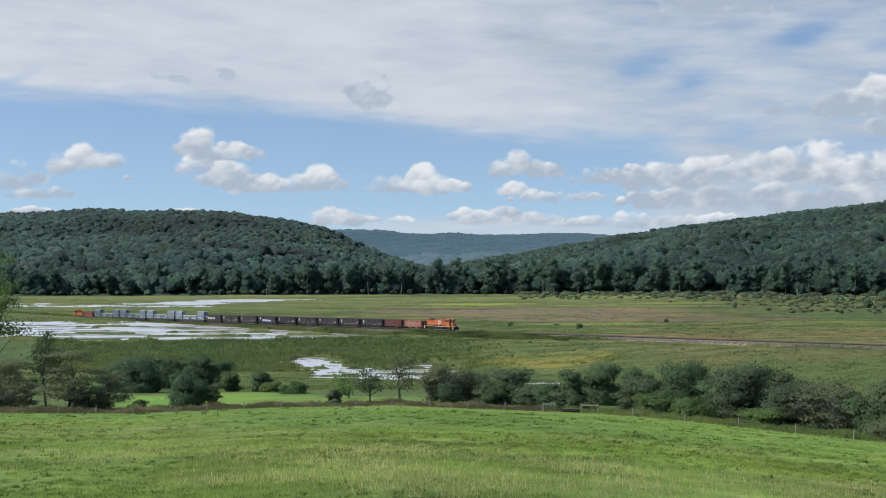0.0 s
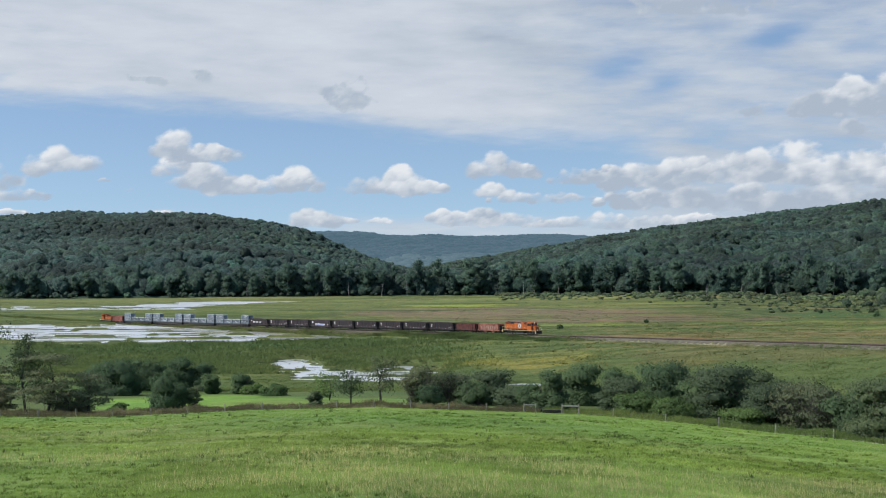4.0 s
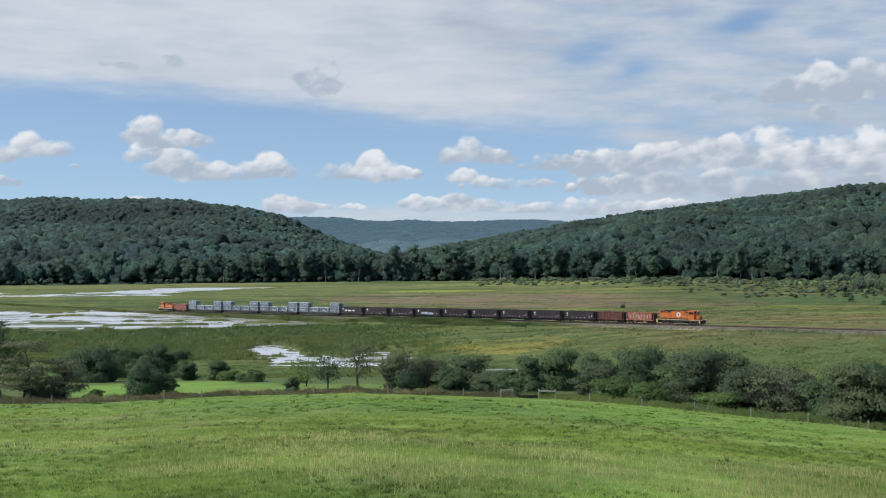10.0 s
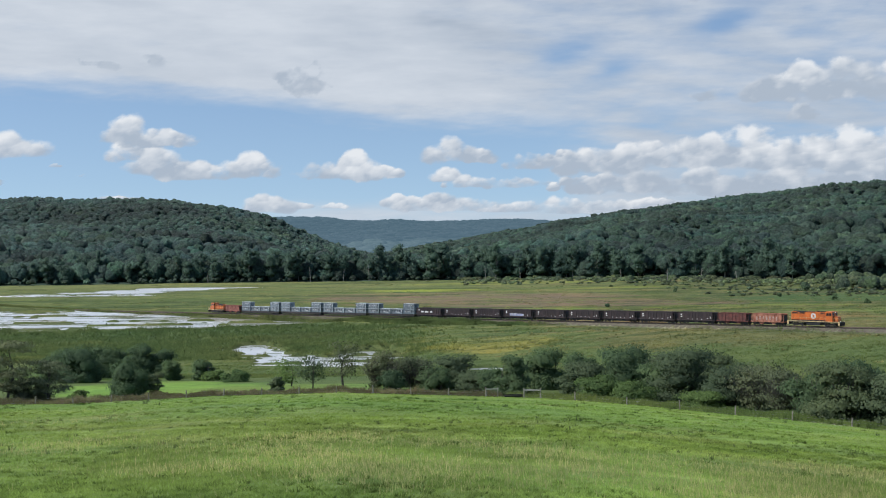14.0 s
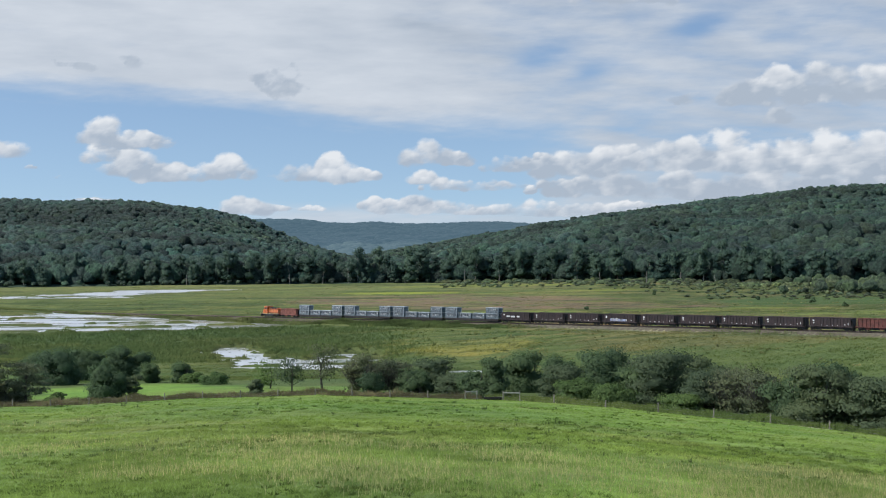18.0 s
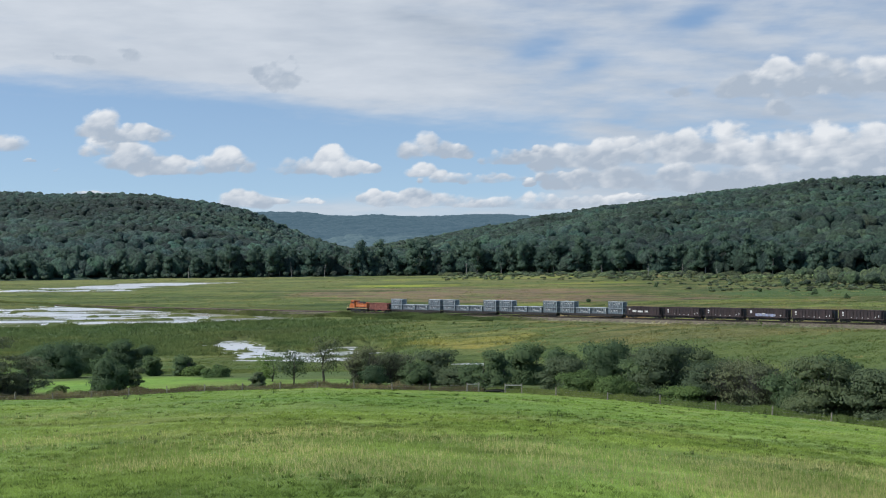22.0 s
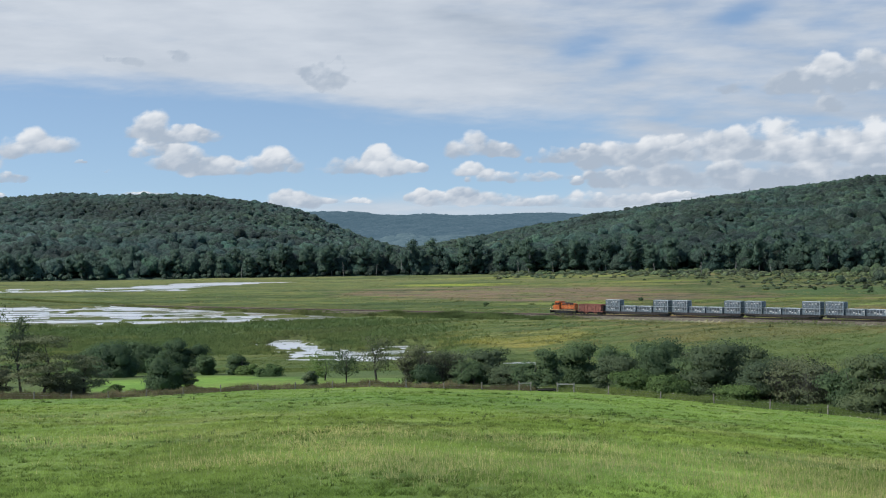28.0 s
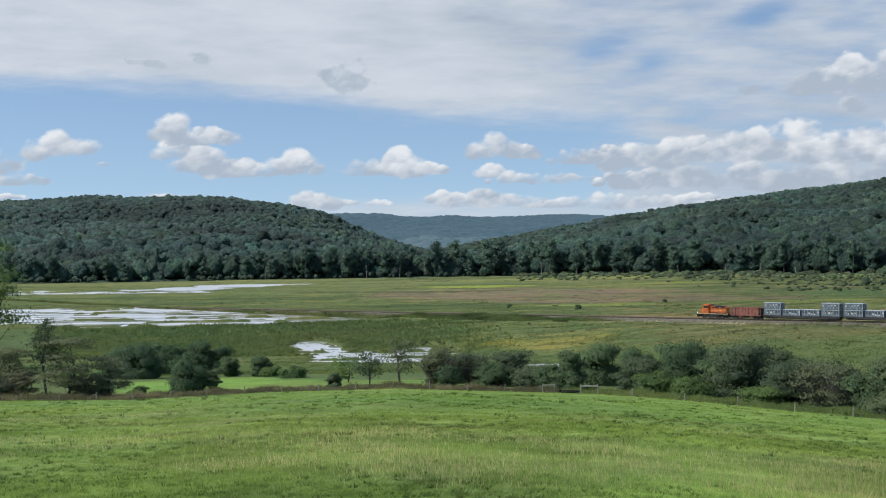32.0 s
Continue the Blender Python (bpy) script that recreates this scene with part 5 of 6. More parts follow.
def high_cloud(K, E):
    # a broad white sheet across the top, feathered along its lower edge
    edge = np.interp(K, (-0.6, -0.33, -0.2, -0.1, 0.0, 0.1, 0.2, 0.33, 0.6), (0.142, 0.133, 0.122, 0.112, 0.100, 0.093, 0.090, 0.092, 0.095))
    across = E + 0.13 * K
    streak = W2.fbm(K * 7 + 3, across * 120, 5)
    d = 0.5 + (E - edge) * 38 + 0.42 * streak
    d = np.minimum(d, 0.98 + 0.25 * streak - 0.30 * sstep(0.02, 0.16, K))
    # ragged blue openings, slanting
    hole = sstep(0.1, 0.5, W3.fbm(K * 13 + 3, (E - 0.25 * K) * 48, 4))
    d = d - 0.13 * hole * sstep(0.05, 0.2, K) * sstep(0.24, 0.2, E)
    # two clear openings and a greyer patch
    for k0, e0, w, h, cut in ((0.147, 0.1467, 0.022, 0.009, 0.6), (0.267, 0.1717, 0.024, 0.009, 0.7), (0.185, 0.138, 0.016, 0.006, 0.45), (-0.31, 0.141, 0.02, 0.004, 0.4)):
        u, v = (K - k0) / w, (E - e0 - 0.25 * (K - k0)) / h
        d = d - cut * np.exp(-u * u - v * v) * (0.8 + 0.8 * streak)
    # unseen above the view, the glowing sheet closes to brighten the ponds' reflection
    d = d + 0.6 * sstep(0.22, 0.27, E)
    # thin grey layer behind the banked cumulus
    veil = sstep(0.10, 0.2, K) * sstep(0.105, 0.075, E + 0.02 * streak) * (0.74 + 0.3 * W1.fbm(K * 14, E * 110, 4))
    d = np.maximum(d, veil)
    low = sstep(0.048, 0.026, E) * (0.58 + 0.25 * W1.fbm(K * 11 + 5, E * 60, 4)) * sstep(-0.12, -0.05, K)
    d = np.maximum(d, low)
    lit = 0.72 + 0.34 * W1.fbm(K * 9 + 7, across * 40, 5) - 0.3 * sstep(0.18, 0.21, E) * sstep(-0.05, 0.2, K) - 0.3 * sstep(0.0, 0.18, K)
    lit = lit - 0.4 * np.exp(-((K - 0.06) / 0.045) ** 2 - ((E - 0.172 + 0.25 * (K - 0.06)) / 0.015) ** 2) * (1 + streak)
    return np.clip(d, -1, 1.5), np.clip(lit, 0, 1.1)


M_HIGH = cloud_material("high_cloud", (0.005, 0.005, 0.026), 0.42, (0.42, 0.48, 0.56), (0.66, 0.70, 0.75), 0.5, 0.5, 0.94)
M_CUMULUS = cloud_material("cumulus_cloud", (0.009, 0.009, 0.013), 0.16, (0.42, 0.485, 0.57), (0.82, 0.835, 0.85), 0.9, 0.75, 0.95)
CLOUD_SHEET = sky_shell("backdrop", 4790, high_cloud, M_HIGH, "high white cloud sheet with blue gaps")
CLOUD_PUFFS = sky_shell("backdrop", 4740, cumulus, M_CUMULUS, "white flat-based cumulus clouds drifting over the hills")

# ---- railway ----


def track_pose(s, z=0.0):
    return pose(TRACK_0[0] + TRACK_U[0] * s, TRACK_0[1] + TRACK_U[1] * s, float(rail_z(s)) + z, 0, 0, math.degrees(math.atan2(TRACK_U[1], TRACK_U[0])))


def build_track():
    s0, s1, n = -420.0, 330.0, 60
    ss = np.linspace(s0, s1, n)

    def strip(name, profile, mat, label, kind, z=0.0, off=0.0):
        v, f = [], []
        m = len(profile)
        side = np.array((TRACK_U[1], -TRACK_U[0]))
        for s in ss:
            c = np.array((TRACK_0[0] + TRACK_U[0] * s, TRACK_0[1] + TRACK_U[1] * s))
            for a, b in profile:
                q = c + side * (a + off)
                v.append((q[0], q[1], float(rail_z(s)) + b + z))
        for i in range(n - 1):
            for j in range(m - 1):
                a = i * m + j
                f.append((a, a + 1, a + m + 1, a + m))
        ob = new(name, sheet(name, v, f, mat))
        return tagged(ob, label, name.replace("_", " "), kind=kind)

    strip("track_ballast", ((-3.6, -1.3), (-1.9, -0.42), (1.9, -0.42), (3.6, -1.3)), M_BALLAST, "grey-brown crushed stone ballast under the railway", "structure")
    for off in (-0.72, 0.72):
        strip("rail", ((-0.07, -0.17), (-0.03, -0.14), (-0.035, 0), (0.035, 0), (0.03, -0.14), (0.07, -0.17)), M_RAIL, "rusty steel rail of the single track", "structure", 0, off)
    v, f = [], []
    cube = [(x, y, z) for x in (-0.12, 0.12) for y in (-1.3, 1.3) for z in (-0.42 - 0.02, -0.17)]
    faces = [(0, 1, 3, 2), (4, 6, 7, 5), (0, 4, 5, 1), (2, 3, 7, 6), (1, 5, 7, 3), (0, 2, 6, 4)]
    for i, s in enumerate(np.arange(-415, 325, 0.55)):
        m = track_pose(s)
        v += [tuple(m @ Vector(c)) for c in cube]
        f += [tuple(a + 8 * i for a in q) for q in faces]
    tagged(new("sleepers", sheet("sleepers", v, f, M_TIE)), "dark timber sleepers under the rails", "sleepers", kind="stuff")


build_track()

# ---- rolling stock: x runs forward, z up from the rail tops ----


def bogie(parent, x, span=1.75, axles=2, r=0.42):
    """Side frames with wheels under a vehicle."""
    bm = bmesh.new()
    for y in (-1.02, 1.02):
        prism(bm, ((x - span * 0.5 * axles * 0.62 - 0.3, 0.42), (x - span * 0.4 * axles * 0.5, 0.32), (x + span * 0.4 * axles * 0.5, 0.32), (x + span * 0.5 * axles * 0.62 + 0.3, 0.42),
                   (x + span * 0.5 * axles * 0.62 + 0.25, 0.62), (x + 0.35, 0.82), (x - 0.35, 0.82), (x - span * 0.5 * axles * 0.62 - 0.25, 0.62)), y - 0.09, y + 0.09)
    box(bm, x, 0, 0.68, 0.5, 2.0, 0.26)
    t = part("bogie", bm, M_DIRT_BLACK, parent, "grimy cast steel bogie")
    for i in range(axles):
        ax = x + (i - (axles - 1) / 2) * span
        for y in (-0.76, 0.76):
            b = bmesh.new()
            cyl(b, (ax, y - 0.065, r), (ax, y + 0.065, r), r, r, 16)
            cyl(b, (ax, y - 0.11, r), (ax, y + 0.11, r), 0.14, 0.14, 8)
            part("wheel", b, M_WHEEL, t, "bare steel wheel")
    return t


def couplers(parent, half):
    for sgn in (-1, 1):
        bm = one_box(sgn * (half - 0.35), 0, 0.85, 0.9, 0.16, 0.18)
        box(bm, sgn * (half + 0.02), 0, 0.85, 0.26, 0.34, 0.3, 0.04)
        part("coupler", bm, M_DIRT_BLACK, parent)


def hopper(length, mat, label, ribs, height=3.55, marks=(), pale=False):
    """Open-top hopper wagon with sloped end sheets and outside posts."""
    car = empty("hopper_wagon", Matrix(), label, "freight wagon", "wagons of the train")
    half, body = length / 2 - 0.42, length / 2 - 1.0
    w = 1.52
    for y in (-w, w):
        part("side_sheet", prism(bmesh.new(), ((-body, height), (body, height), (body, 1.75), (body - 0.75, 1.15), (-body + 0.75, 1.15), (-body, 1.75)), y - 0.025, y + 0.025), mat, car)
    for sgn in (-1, 1):
        bm = bmesh.new()
        box(bm, sgn * (body - 0.9), 0, 2.35, 0.06, 2 * w - 0.06, 3.0, rot=Matrix.Rotation(sgn * radians(42), 4, "Y"))
        box(bm, sgn * (body - 0.03), 0, height - 0.35, 0.06, 2 * w - 0.06, 0.7)
        part("end_sheet", bm, mat, car)
    for y in (-w, w):
        part("top_rail", one_box(0, y + math.copysign(0.04, y), height, 2 * body + 0.1, 0.16, 0.16, 0.02), mat, car)
        part("side_sill", one_box(0, y + math.copysign(0.03, y), 1.12, 2 * half, 0.14, 0.24, 0.02), mat, car)
    for i in range(ribs):
        x = -body + 0.15 + (2 * body - 0.3) * i / (ribs - 1)
        for y in (-w, w):
            low = max(1.2, min(1.75, 1.2 + (abs(x) - body + 0.75) * 0.8))
            part("side_post", one_box(x, y + math.copysign(0.085, y), (low + height) / 2, 0.11, 0.13, height - low - 0.05), mat, car)
    bays = 3 if length > 13 else 2
    for i in range(bays):
        x = (i - (bays - 1) / 2) * (2 * body - 4.4) / max(1, bays - 1) * 0.72
        b = prism(bmesh.new(), ((x - 1.25, 1.2), (x + 1.25, 1.2), (x + 0.32, 0.36), (x - 0.32, 0.36)), -1.3, 1.3)
        part("discharge_chute", b, mat, car)
    for sgn in (-1, 1):
        b = one_box(sgn * (half - 0.25), 0, 1.05, 0.5, 2.7, 0.28)
        box(b, sgn * (half - 0.5), 0, 1.25, 1.3, 0.4, 0.3)
        part("end_sill", b, mat, car)
        for y in (-1.35, 1.35):
            part("corner_post", one_box(sgn * (half - 0.1), y, 2.1, 0.1, 0.1, 2.2), mat, car)
        for i in range(4):
            part("ladder_rung", one_box(sgn * (half - 0.32), -w - 0.09, 1.35 + 0.42 * i, 0.4, 0.03, 0.03), mat, car)
    # solid black box: underframe gear with the shade beneath it painted in
    part("underframe", one_box(0, 0, 0.7, 2 * half - 1.2, 2.1, 0.66), M_BLACK, car, "black box for underframe, brake gear and the shade under the wagon")
    # wagon-end gear and its shade, put in as one solid black block
    for sgn in (-1, 1):
        part("brake_gear", prism(bmesh.new(), ((sgn * (half - 0.3), 1.15), (sgn * (body - 1.6), 1.15), (sgn * (body - 0.1), 3.2), (sgn * (half - 0.42), 3.0)), -1.2, 1.2), M_BLACK, car, "black block for the brake gear and shade at the wagon end")
    load = bmesh.new()
    bmesh.ops.create_grid(load, x_segments=18, y_segments=5, size=0.5, matrix=Matrix.Translation((0, 0, height - 0.75)) @ Matrix.Diagonal((2 * body - 0.2, 2 * w - 0.1, 1, 1)))
    for v in load.verts:
        v.co.z += 0.25 * noise.noise(v.co * 0.8) + 0.2 * math.cos(v.co.y * 1.2)
    part("load", load, M_DIRT_BLACK, car, "dark loose load")
    bogie(car, -half + 1.75)
    bogie(car, half - 1.75)
    couplers(car, length / 2 - 0.1)
    for x, z, sx, sz, m in marks:
        for y in (-1, 1):
            part("marking", one_box(x, y * (w + 0.16), z, sx, 0.012, sz), m, car, "painted marking")
    return car


def crate_stack(tiers):
    """Grey slatted steel crates, strapped on a flat wagon."""
    out = []
    L, Wd, H = 5.9, 2.5, 1.95
    for i in range(tiers):
        z0 = 1.14 + i * (H + 0.03)
        c = empty("crate", Matrix(), "grey galvanised steel crate " + ("on the deck of a flat wagon" if i == 0 else "stacked on another crate"), "crate", "crates on the train")
        c["tier"] = i
        part("body", one_box(0, 0, z0 + H / 2, L - 0.16, Wd - 0.16, H - 0.2), M_CRATE, c)
        for y in (-1, 1):
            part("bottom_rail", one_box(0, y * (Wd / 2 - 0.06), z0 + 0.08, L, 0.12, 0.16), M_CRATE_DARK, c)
            part("top_rail", one_box(0, y * (Wd / 2 - 0.06), z0 + H - 0.06, L, 0.12, 0.12), M_CRATE_EDGE, c)
            for x in (-1, 1):
                part("corner_post", one_box(x * (L / 2 - 0.07), y * (Wd / 2 - 0.07), z0 + H / 2, 0.14, 0.14, H - 0.02), M_CRATE_EDGE if x > 0 else M_CRATE, c)
            for j in range(5):
                part("upright", one_box(-L / 2 + L * (j + 1) / 6, y * (Wd / 2 - 0.05), z0 + H / 2, 0.09, 0.08, H - 0.3), M_STEEL, c)
        part("lid", one_box(0, 0, z0 + H - 0.045, L - 0.3, Wd - 0.3, 0.11), M_CRATE_EDGE, c)
        g = random.Random(17 + i + tiers * 3)
        for j in range(6):
            x = -L / 2 + L * (j + 0.5) / 6
            for y in (-1, 1):
                z = z0 + H * g.uniform(0.3, 0.7)
                if g.random() < 0.8:
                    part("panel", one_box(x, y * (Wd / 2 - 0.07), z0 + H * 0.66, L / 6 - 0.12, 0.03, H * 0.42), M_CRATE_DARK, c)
                # small white plates paint the glints on the crate sides
                if g.random() < 0.75:
                    part("label_plate", one_box(x + g.uniform(-0.1, 0.1), y * (Wd / 2 - 0.03), z, g.uniform(0.32, 0.55), 0.02, g.uniform(0.3, 0.45)), M_MARK, c, "white plate in place of a glint")
        out.append(c)
    return out


def flat_wagon(length=27.55):
    car = empty("flat_wagon", Matrix(), "long black flat wagon loaded with grey steel crates", "freight wagon", "wagons of the train")
    half = length / 2 - 0.6
    part("deck", one_box(0, 0, 1.08, 2 * half, 2.75, 0.12), M_DIRT_BLACK, car)
    for y in (-1.3, 1.3):
        b = prism(bmesh.new(), ((-half, 1.02), (half, 1.02), (half, 0.8), (half - 3.4, 0.72), (half - 4.6, 0.45), (-half + 4.6, 0.45), (-half + 3.4, 0.72), (-half, 0.8)), y - 0.06, y + 0.06)
        part("side_sill", b, M_DIRT_BLACK, car)
    # black fill below the deck, gear and painted shade in one box
    part("underframe", one_box(0, 0, 0.62, 2 * half - 1.2, 2.2, 0.76), M_BLACK, car, "black box for underframe, brake gear and the shade under the wagon")
    for x in (-half + 0.1, half - 0.1):
        part("end_sill", one_box(x, 0, 0.95, 0.2, 2.7, 0.3), M_DIRT_BLACK, car)
    bogie(car, -half + 2.6)
    bogie(car, half - 2.6)
    couplers(car, length / 2 - 0.1)
    return car


def locomotive(length, label, emblem=True, axles=2, drop=0.0):
    """Hood-type diesel: low nose, cab, long hood with fans and grilles, walkways with rails. Cab towards +x."""
    car = empty("locomotive", Matrix(), label, "locomotive", "locomotives of the train")
    half = length / 2 - 0.55
    c0 = half - 4.4            # rear wall of the cab
    part("underframe", one_box(0, 0, 1.22, 2 * half, 2.9, 0.36, 0.03), M_BLACK, car)
    for y in (-1.49, 1.49):
        part("sill_stripe", one_box(0, y, 1.42, 2 * half, 0.05, 0.2), M_CREAM, car, "cream stripe along the sill")
    hood = bmesh.new()
    prism(hood, ((-half + 1.0, 1.45), (c0, 1.45), (c0, 4.05 - drop), (c0 - 0.3, 4.18 - drop), (-half + 1.4, 4.18 - drop), (-half + 1.0, 4.0 - drop)), -0.88, 0.88)
    hood_ob = part("long_hood", hood, M_ORANGE, car)
    for y in (-1, 1):
        part("hood_band", one_box((c0 - half + 1) / 2, y * 0.93, 1.66, c0 + half - 1.1, 0.03, 0.34), M_BLACK, hood_ob, "black band above the walkway")
        part("roof_band", one_box((c0 - half + 1.6) / 2 - 1.2, y * 0.86, 4.12 - drop, (c0 + half) * 0.5, 0.06, 0.2), M_BLACK, hood_ob, "black roof edge")
    n = max(4, int((c0 + half) / 1.15))
    for i in range(n):
        x = -half + 1.7 + (c0 + half - 2.6) * i / (n - 1)
        for y in (-1, 1):
            part("hood_door", one_box(x, y * 0.895, 2.75 - drop / 2, 0.86, 0.03, 2.0 - drop, 0.01), M_ORANGE, hood_ob)
    for x, sx in ((-half + 2.2, 1.9), (-half + 4.6, 1.6), (c0 - 1.3, 1.3)):
        for y in (-1, 1):
            g = bmesh.new()
            for j in range(5):
                box(g, x, y * 0.925, 3.62 - drop + 0.09 * j, sx, 0.03, 0.055)
            part("grille", g, M_BLACK, hood_ob, "black radiator grille")
    for x in (-half + 2.0, -half + 3.4, -half + 4.8):
        b = cyl(bmesh.new(), (x, 0, 4.17 - drop), (x, 0, 4.36 - drop), 0.6, 0.55, 16)
        part("roof_fan", b, M_BLACK, hood_ob, "black roof fan")
    b = one_box(c0 - 3.2, 0, 4.32 - drop, 0.9, 0.5, 0.3, 0.04)
    part("exhaust_stack", b, M_BLACK, hood_ob)
    b = one_box(c0 - 1.4, 0, 4.3 - drop, 1.5, 1.3, 0.24, 0.05)
    part("blower_housing", b, M_BLACK, hood_ob)
    cab = bmesh.new()
    prism(cab, ((c0, 1.45), (c0 + 2.1, 1.45), (c0 + 2.1, 3.2), (c0 + 1.95, 4.25), (c0, 4.25)), -1.5, 1.5)
    cab_ob = part("cab", cab, M_ORANGE, car)
    rf = prism(bmesh.new(), ((c0 - 0.08, 4.25), (c0 + 2.1, 4.25), (c0 + 2.0, 4.4), (c0, 4.4)), -1.35, 1.35)
    part("cab_roof", rf, M_ORANGE, cab_ob)
    for y in (-1, 1):
        for x, sx in ((c0 + 0.55, 0.75), (c0 + 1.42, 0.75)):
            part("cab_window", one_box(x, y * 1.51, 3.55, sx, 0.04, 0.75), M_GLASS, cab_ob, "dark cab window")
    for y in (-0.95, 0.95):
        part("windscreen", one_box(c0 + 2.06, y, 3.72, 0.05, 0.7, 0.68, rot=Matrix.Rotation(radians(-8), 4, "Y")), M_GLASS, cab_ob, "dark windscreen")
        part("rear_window", one_box(c0 - 0.02, y * 1.22, 3.65, 0.05, 0.45, 0.6), M_GLASS, cab_ob, "dark rear window")
    b = one_box(c0 + 2.1, 0, 4.12, 0.25, 0.6, 0.26, 0.03)
    part("headlight_box", b, M_BLACK, cab_ob)
    for y in (-0.14, 0.14):
        part("headlight", cyl(bmesh.new(), (c0 + 2.2, y, 4.12), (c0 + 2.27, y, 4.12), 0.1, 0.1, 10), M_LAMP, cab_ob, "lit headlight")
    nose = prism(bmesh.new(), ((c0 + 2.1, 1.45), (half - 0.9, 1.45), (half - 0.9, 2.55), (half - 1.1, 2.95), (c0 + 2.1, 3.1)), -0.88, 0.88)
    nose_ob = part("low_nose", nose, M_ORANGE, car)
    part("nose_door", one_box(half - 0.88, 0.3, 2.05, 0.04, 0.6, 1.1), M_ORANGE, nose_ob)
    for y in (-1.15, 1.15):
        part("ditch_light", cyl(bmesh.new(), (half + 0.05, y, 1.62), (half + 0.12, y, 1.62), 0.1, 0.1, 10), M_LAMP, car, "lit ditch light")
    for y in (-1.42, 1.42):
        rail = bmesh.new()
        for a, b in ((-half + 0.2, c0 - 0.1), (c0 + 2.3, half - 0.2)):
            cyl(rail, (a, y, 2.5), (b, y, 2.5), 0.03, 0.03, 5)
            m = max(2, int((b - a) / 1.9))
            for i in range(m + 1):
                cyl(rail, (a + (b - a) * i / m, y, 1.5), (a + (b - a) * i / m, y, 2.5), 0.03, 0.03, 5)
        part("handrail", rail, M_CREAM, car, "cream handrail along the walkway")
    for sgn in (-1, 1):
        part("end_handrail", cyl(cyl(bmesh.new(), (sgn * (half - 0.1), -1.3, 2.45), (sgn * (half - 0.1), 1.3, 2.45), 0.03, 0.03, 5), (sgn * (half - 0.1), 0.5, 1.45), (sgn * (half - 0.1), 0.5, 2.45), 0.03, 0.03, 5), M_CREAM, car)
        b = bmesh.new()
        for j in range(4):
            for y in (-1.25, 1.25):
                box(b, sgn * (half - 0.25), y, 0.35 + 0.3 * j, 0.45, 0.5, 0.05)
        box(b, sgn * (half - 0.02), 0, 0.8, 0.1, 2.9, 0.9)
        part("pilot_and_steps", b, M_BLACK if sgn < 0 else M_DIRT_BLACK, car)
        part("step_edge", one_box(sgn * (half - 0.25), -1.52, 0.95, 0.5, 0.04, 0.9), M_CREAM, car, "cream step edge")
    tank = prism(bmesh.new(), ((-2.3, 1.04), (2.3, 1.04), (2.3, 0.62), (2.0, 0.34), (-2.0, 0.34), (-2.3, 0.62)), -1.35, 1.35)
    part("fuel_tank", tank, M_BLACK, car, "black fuel tank")
    bx = half - 3.3
    bogie(car, -bx, 2.6, axles, 0.5)
    bogie(car, bx, 2.6, axles, 0.5)
    couplers(car, length / 2 - 0.1)
    if emblem:
        for y in (-1, 1):
            b = cyl(bmesh.new(), (-0.2, y * 0.93, 2.95), (-0.2, y * 0.955, 2.95), 0.82, 0.82, 24)
            part("emblem", b, M_MARK, car, "round white emblem with an orange figure")
            b = bmesh.new()
            box(b, -0.2, y * 0.96, 2.95, 0.26, 0.012, 0.9, rot=Matrix.Rotation(radians(35), 4, "Y"))
            box(b, -0.2, y * 0.962, 2.95, 0.26, 0.012, 0.9, rot=Matrix.Rotation(radians(-35), 4, "Y"))
            part("emblem_figure", b, M_ORANGE, car, "orange crossed figure")
    return car


HEAD = locomotive(18.0, "bright orange diesel locomotive with cream sill stripe and white emblem leading")
TAIL = locomotive(12.9, "small orange diesel locomotive at the rear, cab hindmost", False, drop=0.45)
W_MARK = ((-5.1, 2.75, 0.55, 0.42, M_MARK), (-5.1, 2.1, 0.5, 0.3, M_MARK), (4.6, 1.75, 0.3, 0.3, M_MARK), (-2.6, 1.5, 0.3, 0.2, M_MARK), (-0.9, 1.45, 0.3, 0.16, M_MARK), (0.8, 1.5, 0.3, 0.2, M_MARK), (2.4, 1.45, 0.3, 0.2, M_MARK), (5.6, 2.0, 0.2, 0.6, M_MARK))
W_TEXT = ((-5.1, 2.75, 0.55, 0.42, M_MARK), (-3.2, 2.2, 1.5, 0.6, M_MARK), (-1.0, 2.15, 1.9, 0.55, M_MARK), (1.4, 2.2, 1.3, 0.5, M_MARK))
W_SPRAY = ((-5.1, 2.6, 0.55, 0.8, M_MARK), (-0.4, 1.75, 6.4, 0.75, M_BLUE), (-2.6, 1.85, 1.0, 0.8, M_MARK), (-0.9, 1.9, 1.0, 0.8, M_MARK), (0.9, 1.8, 1.0, 0.7, M_MARK), (2.7, 1.75, 0.8, 0.5, M_MARK), (4.8, 1.75, 0.35, 0.35, M_MARK))
HOP = "dark brown open hopper wagon with white markings"
PLAIN = hopper(14.85, M_HOPPER, HOP, 13, marks=W_MARK)
TEXT = hopper(14.85, M_HOPPER, "dark brown open hopper wagon with a row of white lettering bars", 13, marks=W_TEXT)
SPRAY = hopper(14.85, M_HOPPER, "dark brown open hopper wagon with blue and white graffiti", 13, marks=W_SPRAY)
RUST_A = hopper(12.0, M_RUST_PALE, "short faded orange-rust hopper wagon", 9, 3.45, tuple((-3.4 + 1.12 * i, 2.05 + 0.12 * (i % 3), 0.42 + 0.1 * (i % 2), 1.1 - 0.18 * (i % 3), M_RUST_STREAK) for i in range(7)))
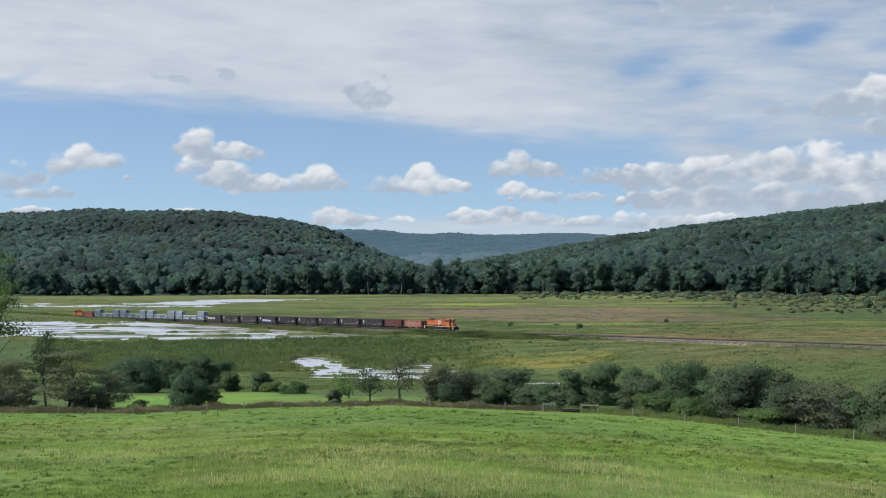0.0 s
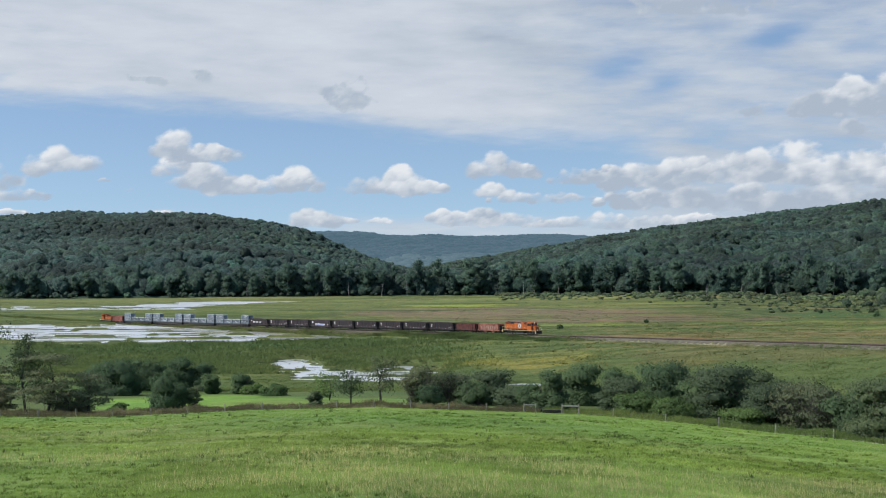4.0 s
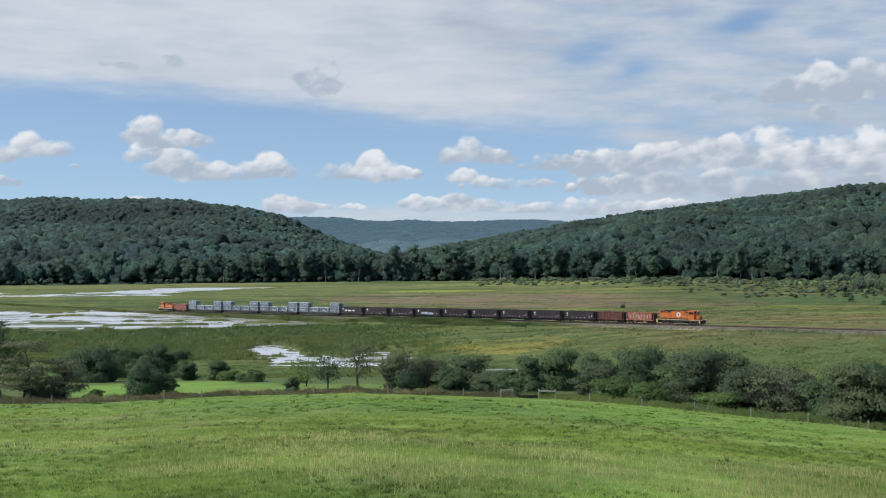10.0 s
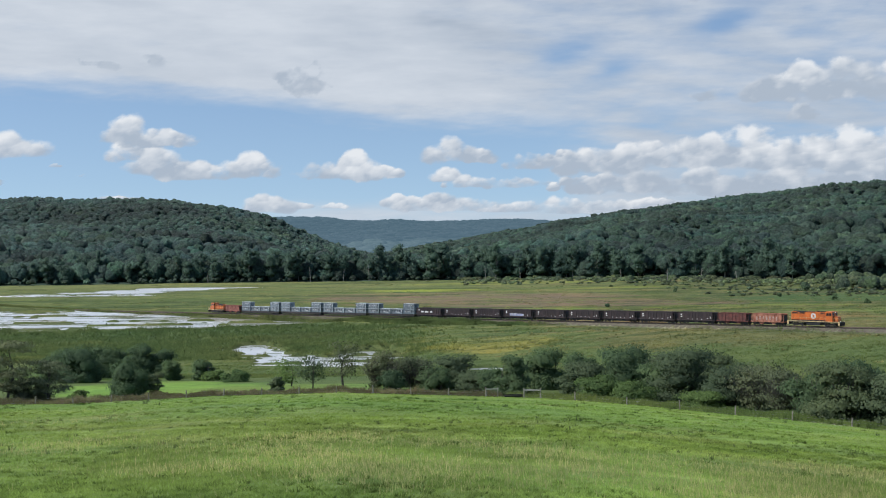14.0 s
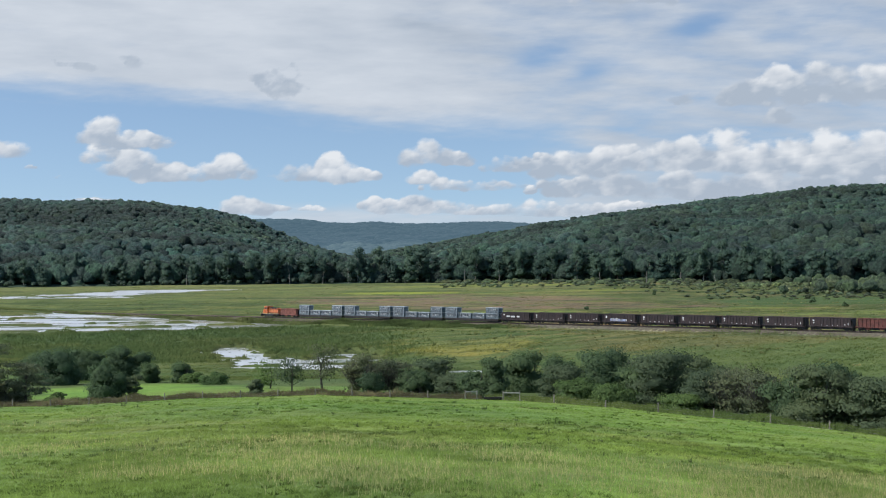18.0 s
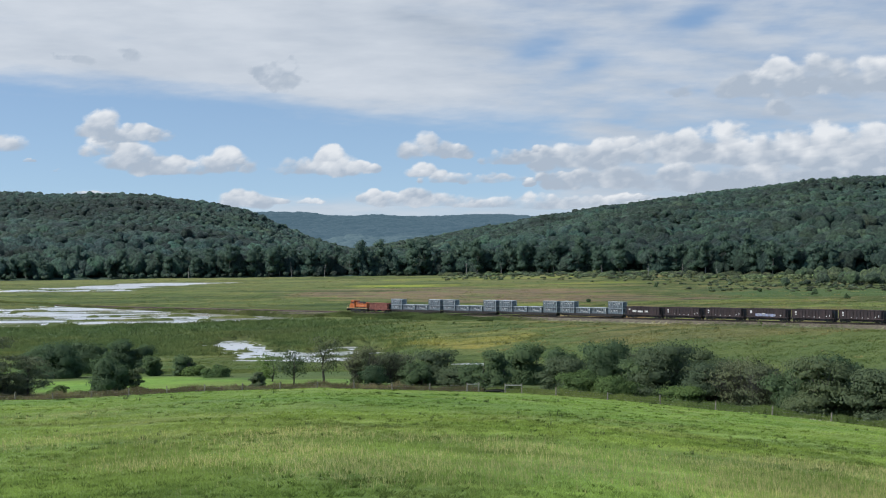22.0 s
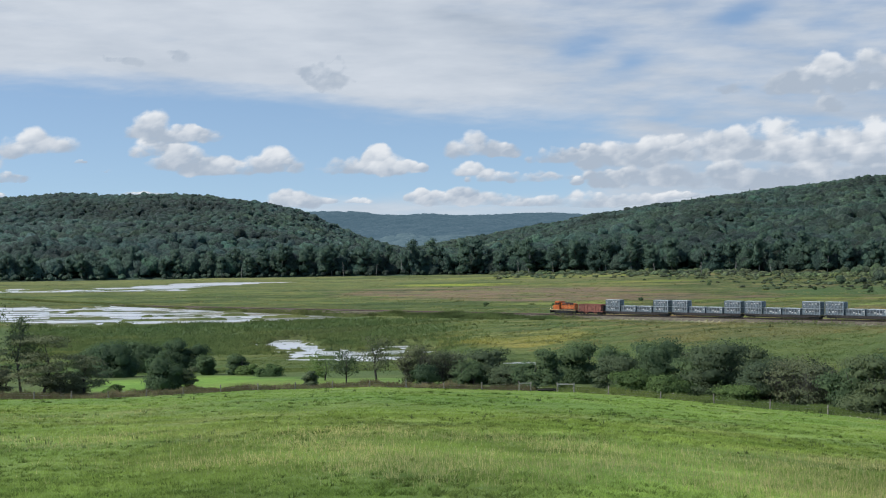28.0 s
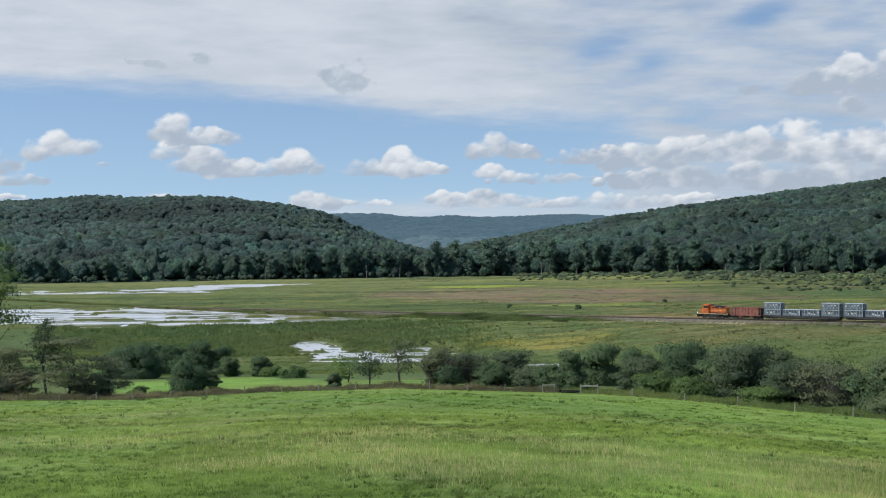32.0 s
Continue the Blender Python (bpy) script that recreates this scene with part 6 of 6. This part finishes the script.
RUST_B = hopper(12.0, M_RUST, "short rusty dark red hopper wagon", 9, 3.45)
RUST_C = hopper(12.0, M_RUST_MID, "short rusty red hopper wagon before the rear locomotive", 9, 3.45)
FLAT = flat_wagon()
ONE, TWO = crate_stack(1), crate_stack(2)
RIDERS = []                # thing, place along the train behind the leading emblem, turn about
used = set()


def ride(ob, s, turn=0):
    m = track_pose(s) @ Matrix.Rotation(radians(turn), 4, "Z")
    if ob.name in used:
        ob = copy_thing(ob, m)
    else:
        ob.matrix_world = m
    used.add(ob.name)
    RIDERS.append((ob, s, turn))
    return ob


TRAIN_V = 13.28
ride(HEAD, 0.9)
ride(RUST_A, -14.3)
ride(RUST_B, -26.4)
for i in range(9):
    ride(SPRAY if i == 5 else TEXT if i == 8 else PLAIN, -39.8 - 14.85 * i)
for i in range(4):
    s = -179.8 - 27.55 * i
    ride(FLAT, s)
    for j, off in enumerate((-10.0, -3.3, 3.3, 10.0)):
        for c in (TWO if j in (0, 3) else ONE):
            ride(c, s + off)
ride(RUST_C, -282.0)
ride(TAIL, -294.45, 180)

# ---- the field fence ----


def build_fence():
    fence = empty("wire_fence", Matrix(), "old wire fence on weathered wooden posts along the field", "fence")
    pts = []
    k = -0.42
    while k < 0.47:
        y = float(np.interp(k, FENCE_K, FENCE_Y))
        pts.append((k * y, y, float(ground(np.array([k * y]), np.array([y * 1.001]))[0])))
        k += 5.2 / y * (1 if k < 0.1 else 1.32)
    for i, p in enumerate(pts):
        r = random.Random(i)
        h = r.uniform(1.15, 1.5)
        b = bmesh.new()
        top = (p[0] + r.uniform(-0.1, 0.1), p[1] + r.uniform(-0.06, 0.06), p[2] + h)
        cyl(b, (p[0], p[1], p[2] - 0.3), top, 0.085, 0.075, 8)
        part("post", b, M_WOOD, fence)
    for hgt in (0.45, 0.8, 1.1):
        v, f = [], []
        for i, p in enumerate(pts):
            v += [(p[0], p[1] + 0.1 + dy, p[2] + hgt + dz) for dy, dz in ((-0.003, 0), (0.003, 0), (0, 0.005))]
            if i:
                a = 3 * i
                f += [(a - 3 + j, a - 3 + (j + 1) % 3, a + (j + 1) % 3, a + j) for j in range(3)]
        wire = new("wire", sheet("wire", v, f, M_STEEL))
        wire.parent = fence
        wire["label"] = "thin steel wire"


build_fence()


def build_gate(k, wide, turn):
    xx, yy, zz = stand(k, float(np.interp(k, FENCE_K, FENCE_Y)) * 0.99)
    g = empty("field_gate", pose(xx, yy, zz, 0, 0, turn), "pale wooden field gate in the fence", "gate")
    for x in (-wide / 2, wide / 2):
        part("post", cyl(bmesh.new(), (x, 0, -0.3), (x, 0, 1.25), 0.09, 0.08, 8), M_WOOD, g)
    for z in (1.05,):
        part("rail", one_box(0, -0.1, z, wide + 0.1, 0.05, 0.15, 0.01), M_PALE_RAIL, g)


build_gate(0.108, 2.2, -10)
build_gate(0.078, 1.6, 5)


def water_trough():
    """Low oval cattle trough beside the gate."""
    xx, yy, zz = stand(0.0941, 183.0)
    ob = empty("water_trough", pose(xx, yy, zz, 0, 0, 8), "dark oval cattle trough standing by the gate", "trough")

    def oval(z0, z1, a0, b0, a1, b1, cap):
        bm = bmesh.new()
        lo = [bm.verts.new((math.cos(t) * a0, math.sin(t) * b0, z0)) for t in np.linspace(0, 2 * math.pi, 20, endpoint=False)]
        hi = [bm.verts.new((math.cos(t) * a1, math.sin(t) * b1, z1)) for t in np.linspace(0, 2 * math.pi, 20, endpoint=False)]
        for i in range(20):
            bm.faces.new((lo[i], lo[(i + 1) % 20], hi[(i + 1) % 20], hi[i]))
        if cap:
            bm.faces.new(hi)
        return bm

    part("tank", oval(-0.1, 0.62, 1.2, 0.5, 1.3, 0.58, False), M_BLACK, ob)
    part("rim", oval(0.6, 0.66, 1.36, 0.64, 1.3, 0.58, False), M_DIRT_BLACK, ob)
    part("tank_liner", oval(0.2, 0.5, 1.0, 0.4, 1.27, 0.55, True), M_BLACK, ob)


water_trough()


def motions():
    """The train runs at a steady pace; the clouds drift."""
    for ob, s, turn in RIDERS:
        walk(ob, [(t, track_pose(s + TRAIN_V * t) @ Matrix.Rotation(radians(turn), 4, "Z")) for t in (0, 4, 8, 12, 16, 20, 24, 28, 32)])
    for ob, turn in ((CLOUD_SHEET, 1.5), (CLOUD_PUFFS, 0.85)):
        walk(ob, [(t, pose(*EYE, 0, 0, turn * t / 32)) for t in (0, 8, 16, 24, 32)])


motions()
